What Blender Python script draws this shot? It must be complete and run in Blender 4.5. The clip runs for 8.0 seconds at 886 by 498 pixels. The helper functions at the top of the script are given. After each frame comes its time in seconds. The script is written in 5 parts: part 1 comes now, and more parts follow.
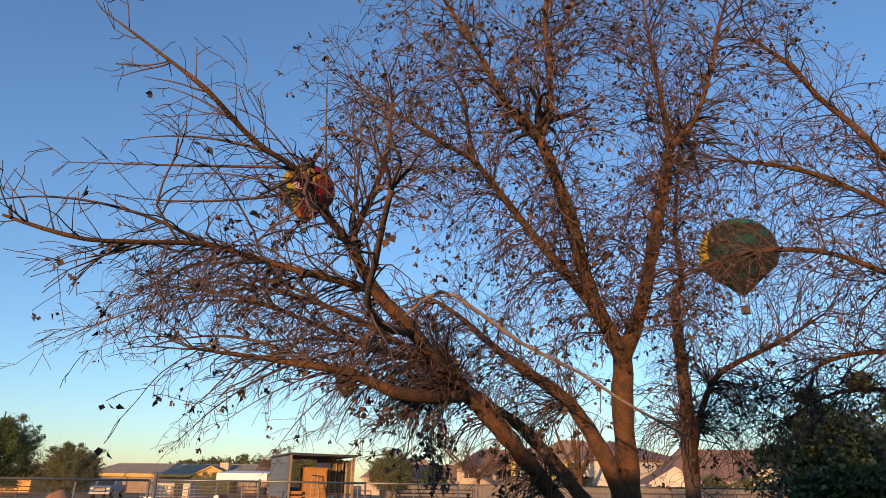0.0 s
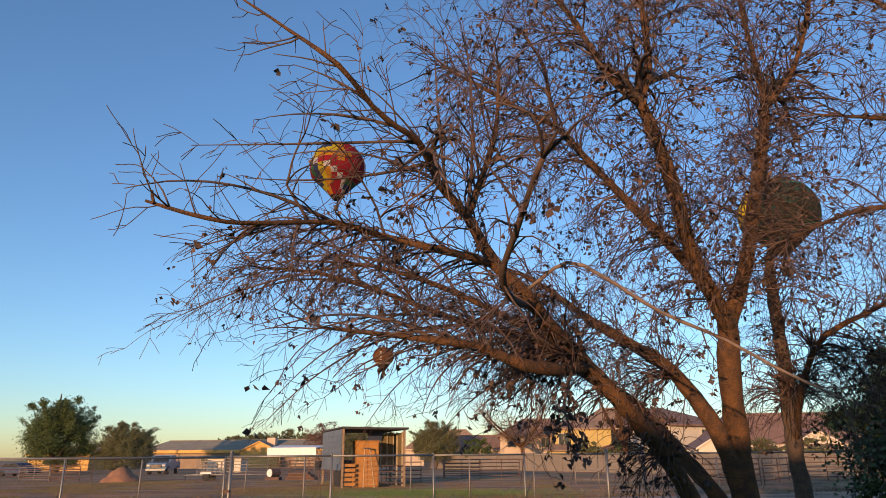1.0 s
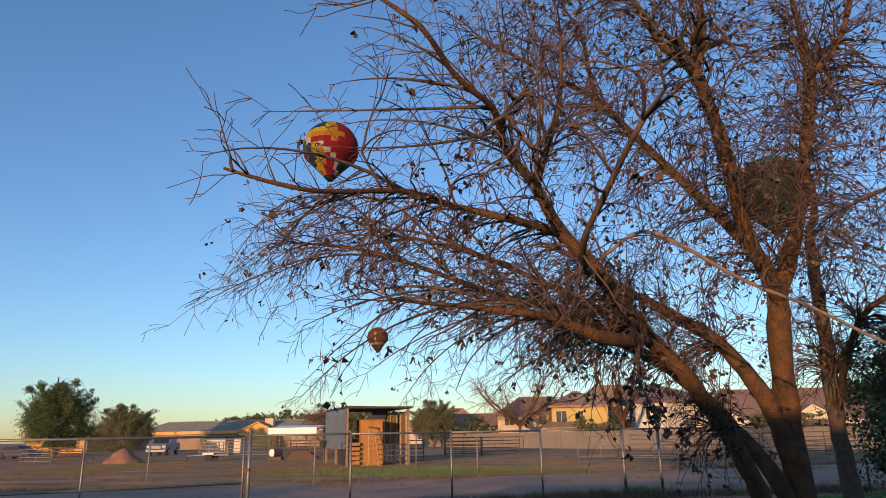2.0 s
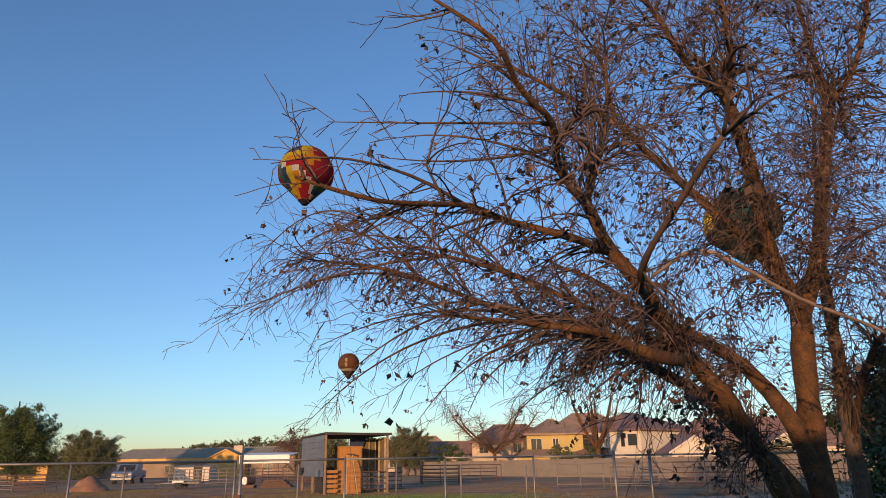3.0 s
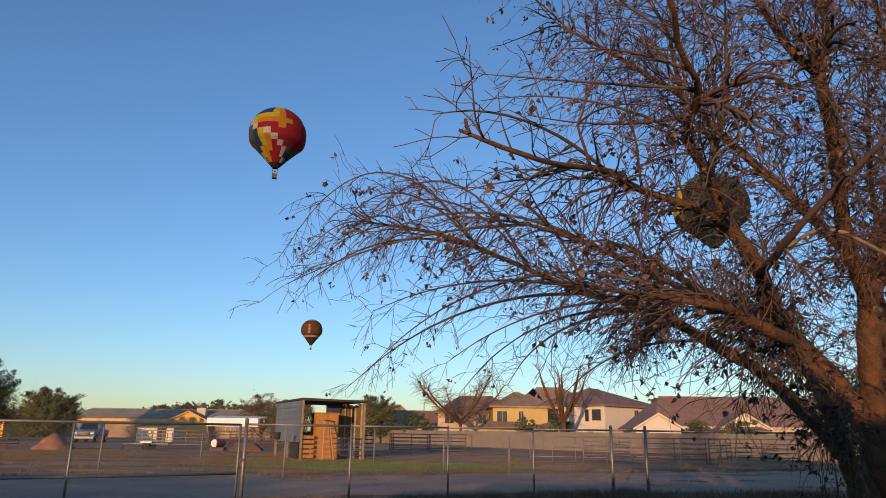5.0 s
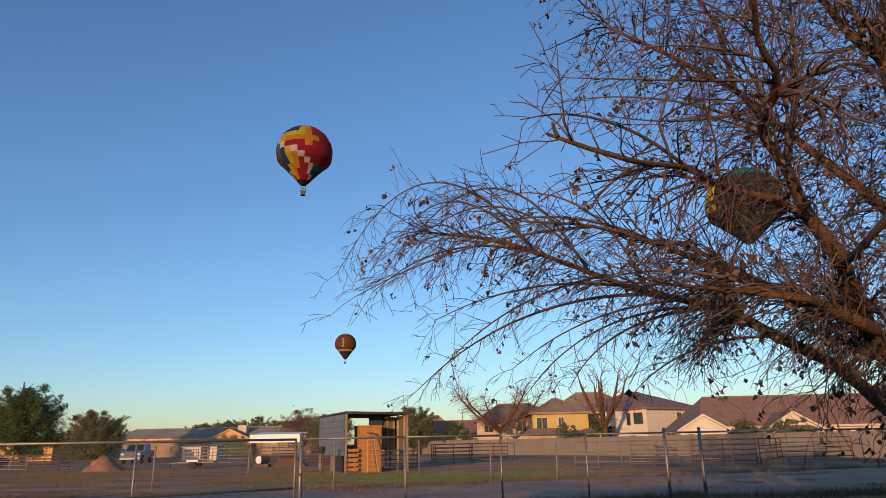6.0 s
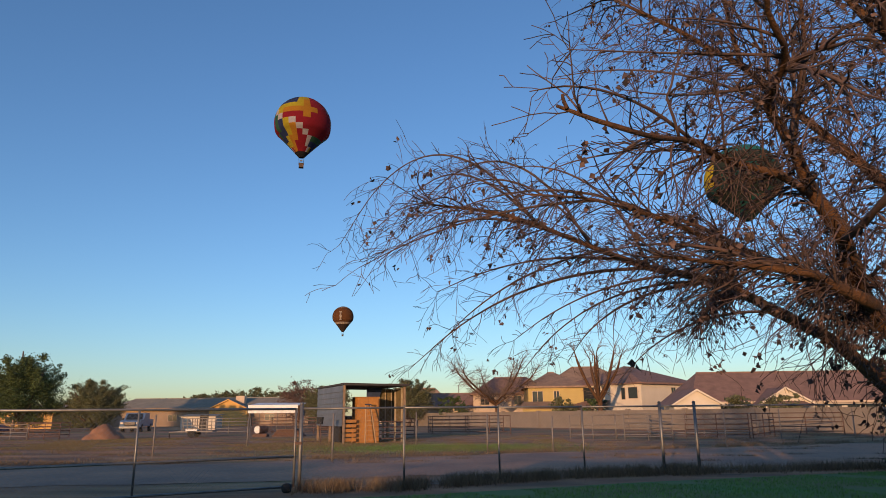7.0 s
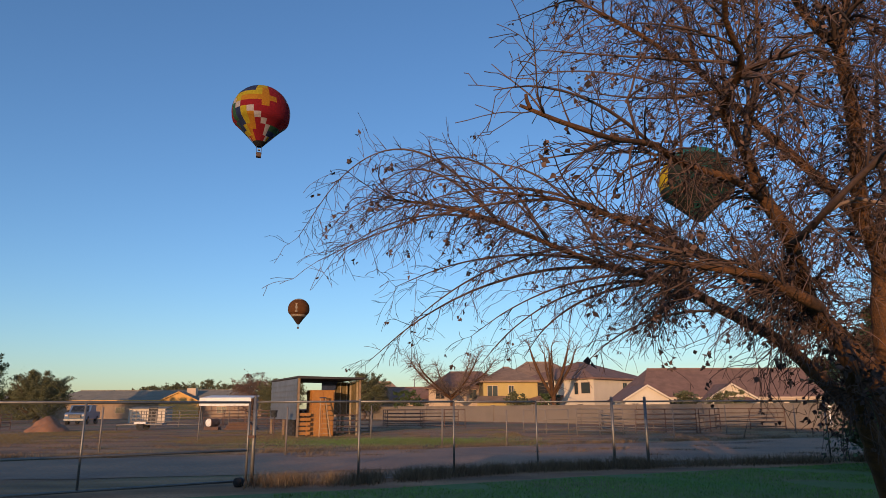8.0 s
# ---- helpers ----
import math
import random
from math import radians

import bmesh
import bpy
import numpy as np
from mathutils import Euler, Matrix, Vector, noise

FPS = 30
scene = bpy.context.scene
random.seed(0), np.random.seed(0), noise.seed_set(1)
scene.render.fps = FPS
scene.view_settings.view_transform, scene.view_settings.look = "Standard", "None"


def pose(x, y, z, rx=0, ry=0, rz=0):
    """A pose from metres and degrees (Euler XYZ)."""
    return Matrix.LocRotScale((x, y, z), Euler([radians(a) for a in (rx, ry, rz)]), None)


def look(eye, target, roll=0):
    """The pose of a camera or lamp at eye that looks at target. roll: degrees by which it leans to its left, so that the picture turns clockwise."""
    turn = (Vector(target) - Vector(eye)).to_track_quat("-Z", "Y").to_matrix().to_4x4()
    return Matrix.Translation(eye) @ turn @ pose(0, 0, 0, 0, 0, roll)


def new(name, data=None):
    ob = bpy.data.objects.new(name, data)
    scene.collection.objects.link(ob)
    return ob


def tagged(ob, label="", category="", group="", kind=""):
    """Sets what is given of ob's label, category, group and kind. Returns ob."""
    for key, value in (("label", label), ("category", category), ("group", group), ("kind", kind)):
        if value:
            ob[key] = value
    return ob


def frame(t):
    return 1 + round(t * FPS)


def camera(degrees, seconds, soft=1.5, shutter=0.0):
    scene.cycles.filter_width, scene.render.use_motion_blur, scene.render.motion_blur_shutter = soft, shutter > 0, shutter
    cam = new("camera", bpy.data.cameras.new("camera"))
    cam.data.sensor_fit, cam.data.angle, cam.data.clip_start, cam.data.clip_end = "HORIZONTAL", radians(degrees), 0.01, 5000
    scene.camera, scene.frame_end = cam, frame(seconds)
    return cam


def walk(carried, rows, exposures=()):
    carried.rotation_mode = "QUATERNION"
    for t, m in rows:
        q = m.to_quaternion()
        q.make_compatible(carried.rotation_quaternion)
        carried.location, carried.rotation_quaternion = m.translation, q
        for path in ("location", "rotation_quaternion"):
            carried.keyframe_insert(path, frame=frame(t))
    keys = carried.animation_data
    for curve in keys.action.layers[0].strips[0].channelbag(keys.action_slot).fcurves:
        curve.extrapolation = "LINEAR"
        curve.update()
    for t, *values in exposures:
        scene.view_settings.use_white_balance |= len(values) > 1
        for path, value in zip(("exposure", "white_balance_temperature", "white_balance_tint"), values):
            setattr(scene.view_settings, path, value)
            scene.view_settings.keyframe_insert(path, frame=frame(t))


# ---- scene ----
cam = camera(66.4, 8.0, soft=0.8)
PATH = [
    (0, (0.107, 0.496, 1.73), (-0.011, 2.38, 2.393), 0.8),
    (0.5, (-0.267, 0.553, 1.753), (-0.39, 2.462, 2.335), 1.8),
    (1, (-0.627, 0.534, 1.757), (-0.837, 2.435, 2.343), -0.5),
    (1.5, (-0.896, 0.583, 1.738), (-1.09, 2.5, 2.273), -0.9),
    (1.7, (-1.02, 0.623, 1.744), (-1.226, 2.543, 2.266), -0.7),
    (2.8, (-1.756, 0.512, 1.621), (-1.858, 2.42, 2.214), -2.2),
    (3, (-1.852, 0.618, 1.665), (-1.959, 2.522, 2.268), -1.0),
    (3.5, (-2.248, 0.621, 1.675), (-2.318, 2.543, 2.222), -0.1),
    (4, (-2.492, 0.746, 1.681), (-2.557, 2.682, 2.181), 0.2),
    (4.5, (-2.762, 0.735, 1.663), (-2.796, 2.662, 2.199), 1.5),
    (5, (-3.015, 0.813, 1.681), (-3.024, 2.743, 2.203), 0.8),
    (5.2, (-3.07, 0.847, 1.659), (-3.174, 2.766, 2.214), 0.4),
    (6.3, (-3.432, 0.766, 1.655), (-3.519, 2.691, 2.192), -1.4),
    (6.5, (-3.43, 0.767, 1.636), (-3.499, 2.709, 2.109), -0.5),
    (7, (-3.443, 0.742, 1.625), (-3.532, 2.683, 2.1), -0.6),
    (7.5, (-3.446, 0.737, 1.641), (-3.411, 2.677, 2.128), -1.1),
    (8, (-3.46, 0.733, 1.637), (-3.426, 2.68, 2.094), -0.3),
]
walk(cam, [(t, look(eye, target, roll)) for t, eye, target, roll in PATH],
     exposures=[(0.0, 1.0, 6230, 16.5), (1.5, 0.93, 6120, 16.5), (3.5, 0.77, 5990, 16.5), (5.0, 0.69, 5960, 16.5), (8.0, 0.55, 5900, 16.5)])


# ---- world and light ----
SUN_AZ, SUN_EL = radians(197.0), radians(5.8)
world = bpy.data.worlds.new("sky")
scene.world = world
world.use_nodes = True
wn = world.node_tree.nodes
wn.clear()
sky = wn.new("ShaderNodeTexSky")
sky.sky_type, sky.sun_disc = "NISHITA", False
sky.sun_elevation, sky.sun_rotation = SUN_EL, SUN_AZ
sky.air_density, sky.dust_density, sky.ozone_density = 0.95, 0.35, 2.8
bg = wn.new("ShaderNodeBackground")
bg.inputs[1].default_value = 0.15
wout = wn.new("ShaderNodeOutputWorld")
world.node_tree.links.new(sky.outputs[0], bg.inputs[0])
world.node_tree.links.new(bg.outputs[0], wout.inputs[0])
SUN_DIR = Vector((math.sin(SUN_AZ) * math.cos(SUN_EL), math.cos(SUN_AZ) * math.cos(SUN_EL), math.sin(SUN_EL)))
sun = new("sun", bpy.data.lights.new("sun", "SUN"))
sun.data.energy, sun.data.angle, sun.data.color = 3.0, radians(0.6), (1.0, 0.58, 0.26)
sun.matrix_world = look(SUN_DIR * 50, (0, 0, 0))


# ---- materials ----
def material(name, colour, rough=0.8, scale=4.0, vary=0.25, bump=0.2, metal=0.0, second=None, each=0.0, fine=6.0):
    """A surface with broad stains and fine grain; second: the stain's colour; each: brightness spread from piece to piece."""
    m = bpy.data.materials.new(name)
    m.use_nodes = True
    n, ln = m.node_tree.nodes, m.node_tree.links
    b = n["Principled BSDF"]
    b.inputs["Roughness"].default_value, b.inputs["Metallic"].default_value = rough, metal
    tc = n.new("ShaderNodeTexCoord")
    broad, grain = n.new("ShaderNodeTexNoise"), n.new("ShaderNodeTexNoise")
    broad.inputs["Scale"].default_value, grain.inputs["Scale"].default_value = scale, scale * fine
    broad.inputs["Detail"].default_value, grain.inputs["Detail"].default_value = 4.0, 5.0
    for t in (broad, grain):
        ln.new(tc.outputs["Object"], t.inputs["Vector"])
    mix = n.new("ShaderNodeMix")
    mix.data_type = "RGBA"
    dark = second or tuple(c * (1 - vary) for c in colour)
    mix.inputs[6].default_value, mix.inputs[7].default_value = (*dark, 1), (*colour, 1)
    ramp = n.new("ShaderNodeMapRange")
    ramp.inputs[1].default_value, ramp.inputs[2].default_value = 0.35, 0.65
    ln.new(broad.outputs["Fac"], ramp.inputs[0])
    ln.new(ramp.outputs[0], mix.inputs[0])
    hsv = n.new("ShaderNodeHueSaturation")
    ln.new(mix.outputs[2], hsv.inputs["Color"])
    val = n.new("ShaderNodeMapRange")
    val.inputs[1].default_value, val.inputs[2].default_value = 0.3, 0.7
    val.inputs[3].default_value, val.inputs[4].default_value = 1 - vary * 0.7, 1 + vary * 0.7
    ln.new(grain.outputs["Fac"], val.inputs[0])
    last = val.outputs[0]
    if each:
        geo, rr, mul = n.new("ShaderNodeNewGeometry"), n.new("ShaderNodeMapRange"), n.new("ShaderNodeMath")
        rr.inputs[3].default_value, rr.inputs[4].default_value = 1 - each, 1 + each
        ln.new(geo.outputs["Random Per Island"], rr.inputs[0])
        mul.operation = "MULTIPLY"
        ln.new(last, mul.inputs[0])
        ln.new(rr.outputs[0], mul.inputs[1])
        last = mul.outputs[0]
    ln.new(last, hsv.inputs["Value"])
    ln.new(hsv.outputs[0], b.inputs["Base Color"])
    if bump:
        bp = n.new("ShaderNodeBump")
        bp.inputs["Strength"].default_value, bp.inputs["Distance"].default_value = bump, 0.02
        ln.new(grain.outputs["Fac"], bp.inputs["Height"])
        ln.new(bp.outputs[0], b.inputs["Normal"])
    return m


BARK = material("bark", (0.12, 0.052, 0.016), 0.9, 9, 0.4, 1.0, second=(0.058, 0.028, 0.012))
BARK_DARK = material("dark bark", (0.12, 0.075, 0.047), 0.9, 9, 0.35, 0.7, second=(0.07, 0.05, 0.04))
TWIG = material("twig bark", (0.085, 0.051, 0.040), 0.85, 5, 0.3, 0.1, each=0.85)
TWIG_GREY = material("grey twig bark", (0.17, 0.115, 0.085), 0.85, 5, 0.3, 0.1, each=0.5)
DRY_LEAF = material("dried leaf", (0.05, 0.027, 0.024), 0.8, 12, 0.3, 0.1, each=0.6)
LEAF = material("green leaf", (0.075, 0.10, 0.025), 0.6, 2, 0.3, 0.0, each=0.5, second=(0.05, 0.07, 0.018))
LEAF_DRY = material("olive leaf", (0.13, 0.13, 0.055), 0.7, 2, 0.3, 0.0, each=0.4)
STEEL = material("galvanised steel", (0.24, 0.23, 0.215), 0.5, 8, 0.2, 0.1, metal=0.6)
WIRE = material("galvanised wire", (0.30, 0.29, 0.28), 0.5, 8, 0.2, 0.0, metal=0.5)
RUST = material("rusty pipe", (0.13, 0.07, 0.048), 0.85, 6, 0.35, 0.2)
PALE_PIPE = material("white painted pipe", (0.21, 0.18, 0.155), 0.6, 6, 0.25, 0.1)
STUCCO_Y = material("yellow stucco", (0.44, 0.33, 0.12), 0.9, 0.6, 0.12, 0.2, fine=30)
STUCCO_W = material("cream stucco", (0.60, 0.52, 0.41), 0.9, 0.6, 0.10, 0.2, fine=30)
STUCCO_P = material("tan stucco", (0.52, 0.40, 0.29), 0.9, 0.6, 0.12, 0.2, fine=30)
# darker copy of the tan stucco, with the shade put into its colour
STUCCO_SHADE = material("shaded stucco", (0.30, 0.215, 0.145), 0.9, 0.6, 0.2, 0.2, fine=30)
TILE_ROOF = material("brown roof tile", (0.25, 0.145, 0.105), 0.85, 1.2, 0.25, 0.3, fine=12)
TILE_ROOF_T = material("tan roof tile", (0.31, 0.205, 0.135), 0.85, 1.2, 0.25, 0.3, fine=12)
SHINGLE = material("grey shingle", (0.26, 0.235, 0.18), 0.9, 1.0, 0.2, 0.3, fine=12)
TRIM_O = material("ochre trim", (0.60, 0.34, 0.09), 0.8, 1, 0.15, 0.1)
WHITE = material("white paint", (0.72, 0.71, 0.68), 0.6, 1.5, 0.12, 0.05)
GLASS = material("dark window glass", (0.03, 0.035, 0.04), 0.1, 1, 0.2, 0.0)
# near-black for dark parts, and for the shade painted on the garage panel
DARK = material("opening shade and dark parts", (0.03, 0.026, 0.023), 0.8, 1, 0.3, 0.0)
BLOCK = material("grey block", (0.225, 0.185, 0.15), 0.95, 0.8, 0.18, 0.3, fine=14)
TIN = material("corrugated tin", (0.17, 0.18, 0.20), 0.55, 0.9, 0.22, 0.05, metal=0.3)
ROOF_DARK = material("dark shed roof", (0.05, 0.043, 0.04), 0.8, 2, 0.3, 0.1)
PLY = material("orange plywood", (0.43, 0.18, 0.03), 0.75, 1.3, 0.2, 0.1, second=(0.36, 0.16, 0.035))
TIMBER = material("weathered timber", (0.30, 0.20, 0.12), 0.85, 2.5, 0.3, 0.2)
BOARD = material("olive weathered board", (0.17, 0.125, 0.055), 0.85, 2.5, 0.3, 0.2)
STUD = material("pale wooden stud", (0.42, 0.33, 0.21), 0.8, 2.5, 0.25, 0.1)
LADDER = material("tan ladder wood", (0.48, 0.29, 0.13), 0.75, 3, 0.25, 0.1)
DEAD = material("dead reddish leaf", (0.15, 0.088, 0.062), 0.8, 2, 0.3, 0.0, each=0.5)
TARP = material("blue tarp", (0.03, 0.045, 0.10), 0.6, 2, 0.3, 0.1)
SOIL = material("heaped red soil", (0.29, 0.145, 0.08), 0.95, 1.6, 0.25, 0.5)
CAR_PAINT = material("silver blue car paint", (0.13, 0.20, 0.32), 0.3, 2, 0.08, 0.0, metal=0.2)
RUBBER = material("black rubber", (0.02, 0.02, 0.02), 0.8, 5, 0.3, 0.1)
CHROME = material("chrome", (0.6, 0.6, 0.6), 0.2, 5, 0.1, 0.0, metal=1.0)
WICKER = material("wicker", (0.09, 0.058, 0.04), 0.8, 3, 0.3, 0.2)
ALU = material("aluminium", (0.5, 0.42, 0.34), 0.5, 4, 0.2, 0.05, metal=0.3)


# ---- mesh tools ----
class Shape:
    def __init__(self):
        self.v, self.f = [], []

    def box(self, lo, hi, m=None):
        a = len(self.v)
        for z in (lo[2], hi[2]):
            for x, y in ((lo[0], lo[1]), (hi[0], lo[1]), (hi[0], hi[1]), (lo[0], hi[1])):
                p = Vector((x, y, z))
                self.v.append(tuple(m @ p) if m else (x, y, z))
        for q in ((3, 2, 1, 0), (4, 5, 6, 7), (0, 1, 5, 4), (1, 2, 6, 5), (2, 3, 7, 6), (3, 0, 4, 7)):
            self.f.append(tuple(a + i for i in q))
        return self

    def poly(self, pts):
        a = len(self.v)
        self.v += [tuple(p) for p in pts]
        self.f.append(tuple(range(a, a + len(pts))))
        return self

    def slab(self, pts, down):
        """A plate with the outline pts above, thickened by the vector down."""
        a, n = len(self.v), len(pts)
        self.v += [tuple(p) for p in pts] + [tuple(Vector(p) + Vector(down)) for p in pts]
        self.f.append(tuple(range(a, a + n)))
        self.f.append(tuple(range(a + 2 * n - 1, a + n - 1, -1)))
        for i in range(n):
            j = (i + 1) % n
            self.f.append((a + j, a + i, a + n + i, a + n + j))
        return self

    def tube(self, pts, radii, sides=6, caps=True):
        a = len(self.v)
        pts = [Vector(p) for p in pts]
        side = None
        for i, p in enumerate(pts):
            d = (pts[min(i + 1, len(pts) - 1)] - pts[max(i - 1, 0)])
            d = d.normalized() if d.length > 1e-6 else Vector((0, 0, 1))
            if side is None:
                side = d.orthogonal().normalized()
            side = (side - d * side.dot(d))
            side = side.normalized() if side.length > 1e-5 else d.orthogonal().normalized()
            up = d.cross(side)
            r = radii[i] if isinstance(radii, (list, tuple)) else radii
            for k in range(sides):
                c = 2 * math.pi * k / sides
                self.v.append(tuple(p + side * (r * math.cos(c)) + up * (r * math.sin(c))))
        for i in range(len(pts) - 1):
            for k in range(sides):
                k2 = (k + 1) % sides
                self.f.append((a + i * sides + k, a + i * sides + k2, a + (i + 1) * sides + k2, a + (i + 1) * sides + k))
        if caps:
            self.f.append(tuple(a + k for k in range(sides - 1, -1, -1)))
            e = a + (len(pts) - 1) * sides
            self.f.append(tuple(e + k for k in range(sides)))
        return self

    def revolve(self, profile, sides=24, centre=(0, 0, 0)):
        a = len(self.v)
        for r, z in profile:
            for k in range(sides):
                c = 2 * math.pi * k / sides
                self.v.append((centre[0] + r * math.cos(c), centre[1] + r * math.sin(c), centre[2] + z))
        for i in range(len(profile) - 1):
            for k in range(sides):
                k2 = (k + 1) % sides
                self.f.append((a + i * sides + k, a + i * sides + k2, a + (i + 1) * sides + k2, a + (i + 1) * sides + k))
        self.f.append(tuple(a + k for k in range(sides - 1, -1, -1)))
        e = a + (len(profile) - 1) * sides
        self.f.append(tuple(e + k for k in range(sides)))
        return self

    def mesh(self, name, mat, smooth=False):
        me = bpy.data.meshes.new(name)
        me.from_pydata(self.v, [], self.f)
        me.materials.append(mat)
        if smooth:
            me.polygons.foreach_set("use_smooth", [True] * len(me.polygons))
        me.update()
        return me


def part(name, shape, mat, parent, label="", smooth=False):
    ob = new(name, shape.mesh(name, mat, smooth))
    ob.parent = parent
    if label:
        ob["label"] = label
    return ob


def thing(name, label, category, m=None, group="", kind=""):
    ob = tagged(new(name), label, category, group, kind)
    if m is not None:
        ob.matrix_world = m
    return ob


def single(name, shape, mat, label, category="", kind="", group="", smooth=False, m=None):
    ob = tagged(new(name, shape.mesh(name, mat, smooth)), label, category, group, kind)
    if m is not None:
        ob.matrix_world = m
    return ob


# ---- ground ----
def ground_material():
    m = bpy.data.materials.new("ground")
    m.use_nodes = True
    n, ln = m.node_tree.nodes, m.node_tree.links
    b = n["Principled BSDF"]
    b.inputs["Roughness"].default_value = 0.95
    tc = n.new("ShaderNodeTexCoord")
    big, mid, fine = (n.new("ShaderNodeTexNoise") for _ in range(3))
    for t, s in ((big, 0.12), (mid, 0.9), (fine, 14.0)):
        t.inputs["Scale"].default_value, t.inputs["Detail"].default_value = s, 5.0
        ln.new(tc.outputs["Object"], t.inputs["Vector"])

    def mixed(f, a, c, lo, hi):
        r = n.new("ShaderNodeMapRange")
        r.inputs[1].default_value, r.inputs[2].default_value = lo, hi
        ln.new(f, r.inputs[0])
        x = n.new("ShaderNodeMix")
        x.data_type = "RGBA"
        ln.new(r.outputs[0], x.inputs[0])
        for i, col in ((6, a), (7, c)):
            if isinstance(col, tuple):
                x.inputs[i].default_value = (*col, 1)
            else:
                ln.new(col, x.inputs[i])
        return x.outputs[2]

    soil = mixed(mid.outputs["Fac"], (0.33, 0.145, 0.066), (0.44, 0.215, 0.098), 0.35, 0.65)
    dry = mixed(big.outputs["Fac"], soil, (0.25, 0.18, 0.06), 0.45, 0.6)
    patch = n.new("ShaderNodeTexNoise")
    patch.inputs["Scale"].default_value, patch.inputs["Detail"].default_value = 0.35, 6.0
    stretch = n.new("ShaderNodeMapping")
    stretch.inputs["Scale"].default_value = (0.5, 1.6, 1.0)
    ln.new(tc.outputs["Object"], stretch.inputs["Vector"])
    ln.new(stretch.outputs[0], patch.inputs["Vector"])
    dry = mixed(patch.outputs["Fac"], (0.13, 0.07, 0.036), dry, 0.36, 0.52)
    # pale sandy bands; patches of low sunlight are painted in with them
    dry = mixed(patch.outputs["Fac"], dry, (0.55, 0.29, 0.14), 0.56, 0.70)
    full = mixed(fine.outputs["Fac"], (0.20, 0.115, 0.065), dry, 0.25, 0.5)
    ln.new(full, b.inputs["Base Color"])
    bp = n.new("ShaderNodeBump")
    bp.inputs["Strength"].default_value, bp.inputs["Distance"].default_value = 0.6, 0.05
    ln.new(fine.outputs["Fac"], bp.inputs["Height"])
    ln.new(bp.outputs[0], b.inputs["Normal"])
    return m


GROUND = ground_material()
LANE = material("packed earth lane", (0.50, 0.25, 0.138), 0.95, 0.3, 0.3, 0.5, second=(0.29, 0.165, 0.11), fine=25)
LAWN = material("lawn soil", (0.09, 0.19, 0.035), 0.95, 0.35, 0.3, 0.4, second=(0.17, 0.16, 0.055), fine=40)
TURF = material("grass blade", (0.16, 0.32, 0.04), 0.7, 1.5, 0.3, 0.0, each=0.4)
STRAW = material("dry weed", (0.20, 0.138, 0.075), 0.85, 1.5, 0.3, 0.0, each=0.5)
STUBBLE = material("straw stubble", (0.22, 0.118, 0.058), 0.9, 1.5, 0.3, 0.0, each=0.4)
PATCH = material("fresh grass", (0.12, 0.19, 0.035), 0.8, 1.5, 0.3, 0.0, each=0.5)
YARD_GRASS = material("yard grass", (0.17, 0.135, 0.05), 0.85, 1.5, 0.3, 0.0, each=0.5)
g = Shape()
g.poly([(-2500, -2500, 0), (2500, -2500, 0), (2500, 3500, 0), (-2500, 3500, 0)])
single("ground", g, GROUND, "bare tan desert soil with dry grass patches", "ground", "structure")
g = Shape()
near, far = [], []
for k in range(105):
    x = -60 + k
    y0 = 17.6 + max(0.0, x + 14) * 0.28 - max(0.0, x - 8) * 0.08
    y1 = 24.2 + max(0.0, x + 18) * 0.37 - max(0.0, x - 14) * 0.15
    near.append((x, y0 + 0.9 * noise.noise(Vector((x * 0.35, 1.7, 0))), 0.01))
    far.append((x, y1 + 1.3 * noise.noise(Vector((x * 0.3, 7.7, 0))), 0.01))
for k in range(104):
    g.poly([near[k], near[k + 1], far[k + 1], far[k]])
single("road", g, LANE, "grey packed-earth lane beyond the chain-link fence", "road", "structure")
g = Shape()
g.slab([(-30, -8, 0.015), (30, -8, 0.015), (30, 24, 0.015), (9, 20.9, 0.015), (4.2, 19.3, 0.015), (0, 17.7, 0.015), (-4.2, 15.7, 0.015), (-9, 14.0, 0.015), (-30, 12, 0.015)], (0, 0, -0.05))
single("lawn", g, LAWN, "green lawn inside the chain-link fence", "lawn", "structure")
# unseen wall added to shade lawn and lane; lower steps let sun patches through
g = Shape().box((-40, -14, 0), (-19.0, -9, 3.72)).box((-19.0, -13.9, 0), (-16.2, -9.05, 3.25)).box((-16.2, -14, 0), (-13.4, -9, 2.75)).box((-13.4, -13.9, 0), (-11.8, -9.05, 3.3)).box((-11.8, -14, 0), (-3.0, -9, 3.72)).box((-3.0, -14, 0), (34, -9.3, 5.0))
single("shadow_wall_south", g, STUCCO_W, "unseen plain wall added behind the camera to shade the yard", "wall", "structure")

# ---- tree skeleton ----
rng = random.Random(7)


def curve(pts, step=0.12):
    """A smooth line through control points (x, y, z, radius)."""
    pts = [np.array(p, float) for p in pts]
    p = [2 * pts[0] - pts[1]] + pts + [2 * pts[-1] - pts[-2]]
    out = []
    for i in range(1, len(p) - 2):
        n = max(2, int(np.linalg.norm((p[i + 1] - p[i])[:3]) / step))
        for k in range(n):
            t = k / n
            a, b, c, d = p[i - 1], p[i], p[i + 1], p[i + 2]
            out.append(0.5 * (2 * b + (c - a) * t + (2 * a - 5 * b + 4 * c - d) * t * t + (3 * b - a - 3 * c + d) * t ** 3))
    out.append(pts[-1])
    return [(Vector(q[:3]), max(0.003, q[3] * (0.67 if q[3] > 0.04 else 0.85))) for q in out]


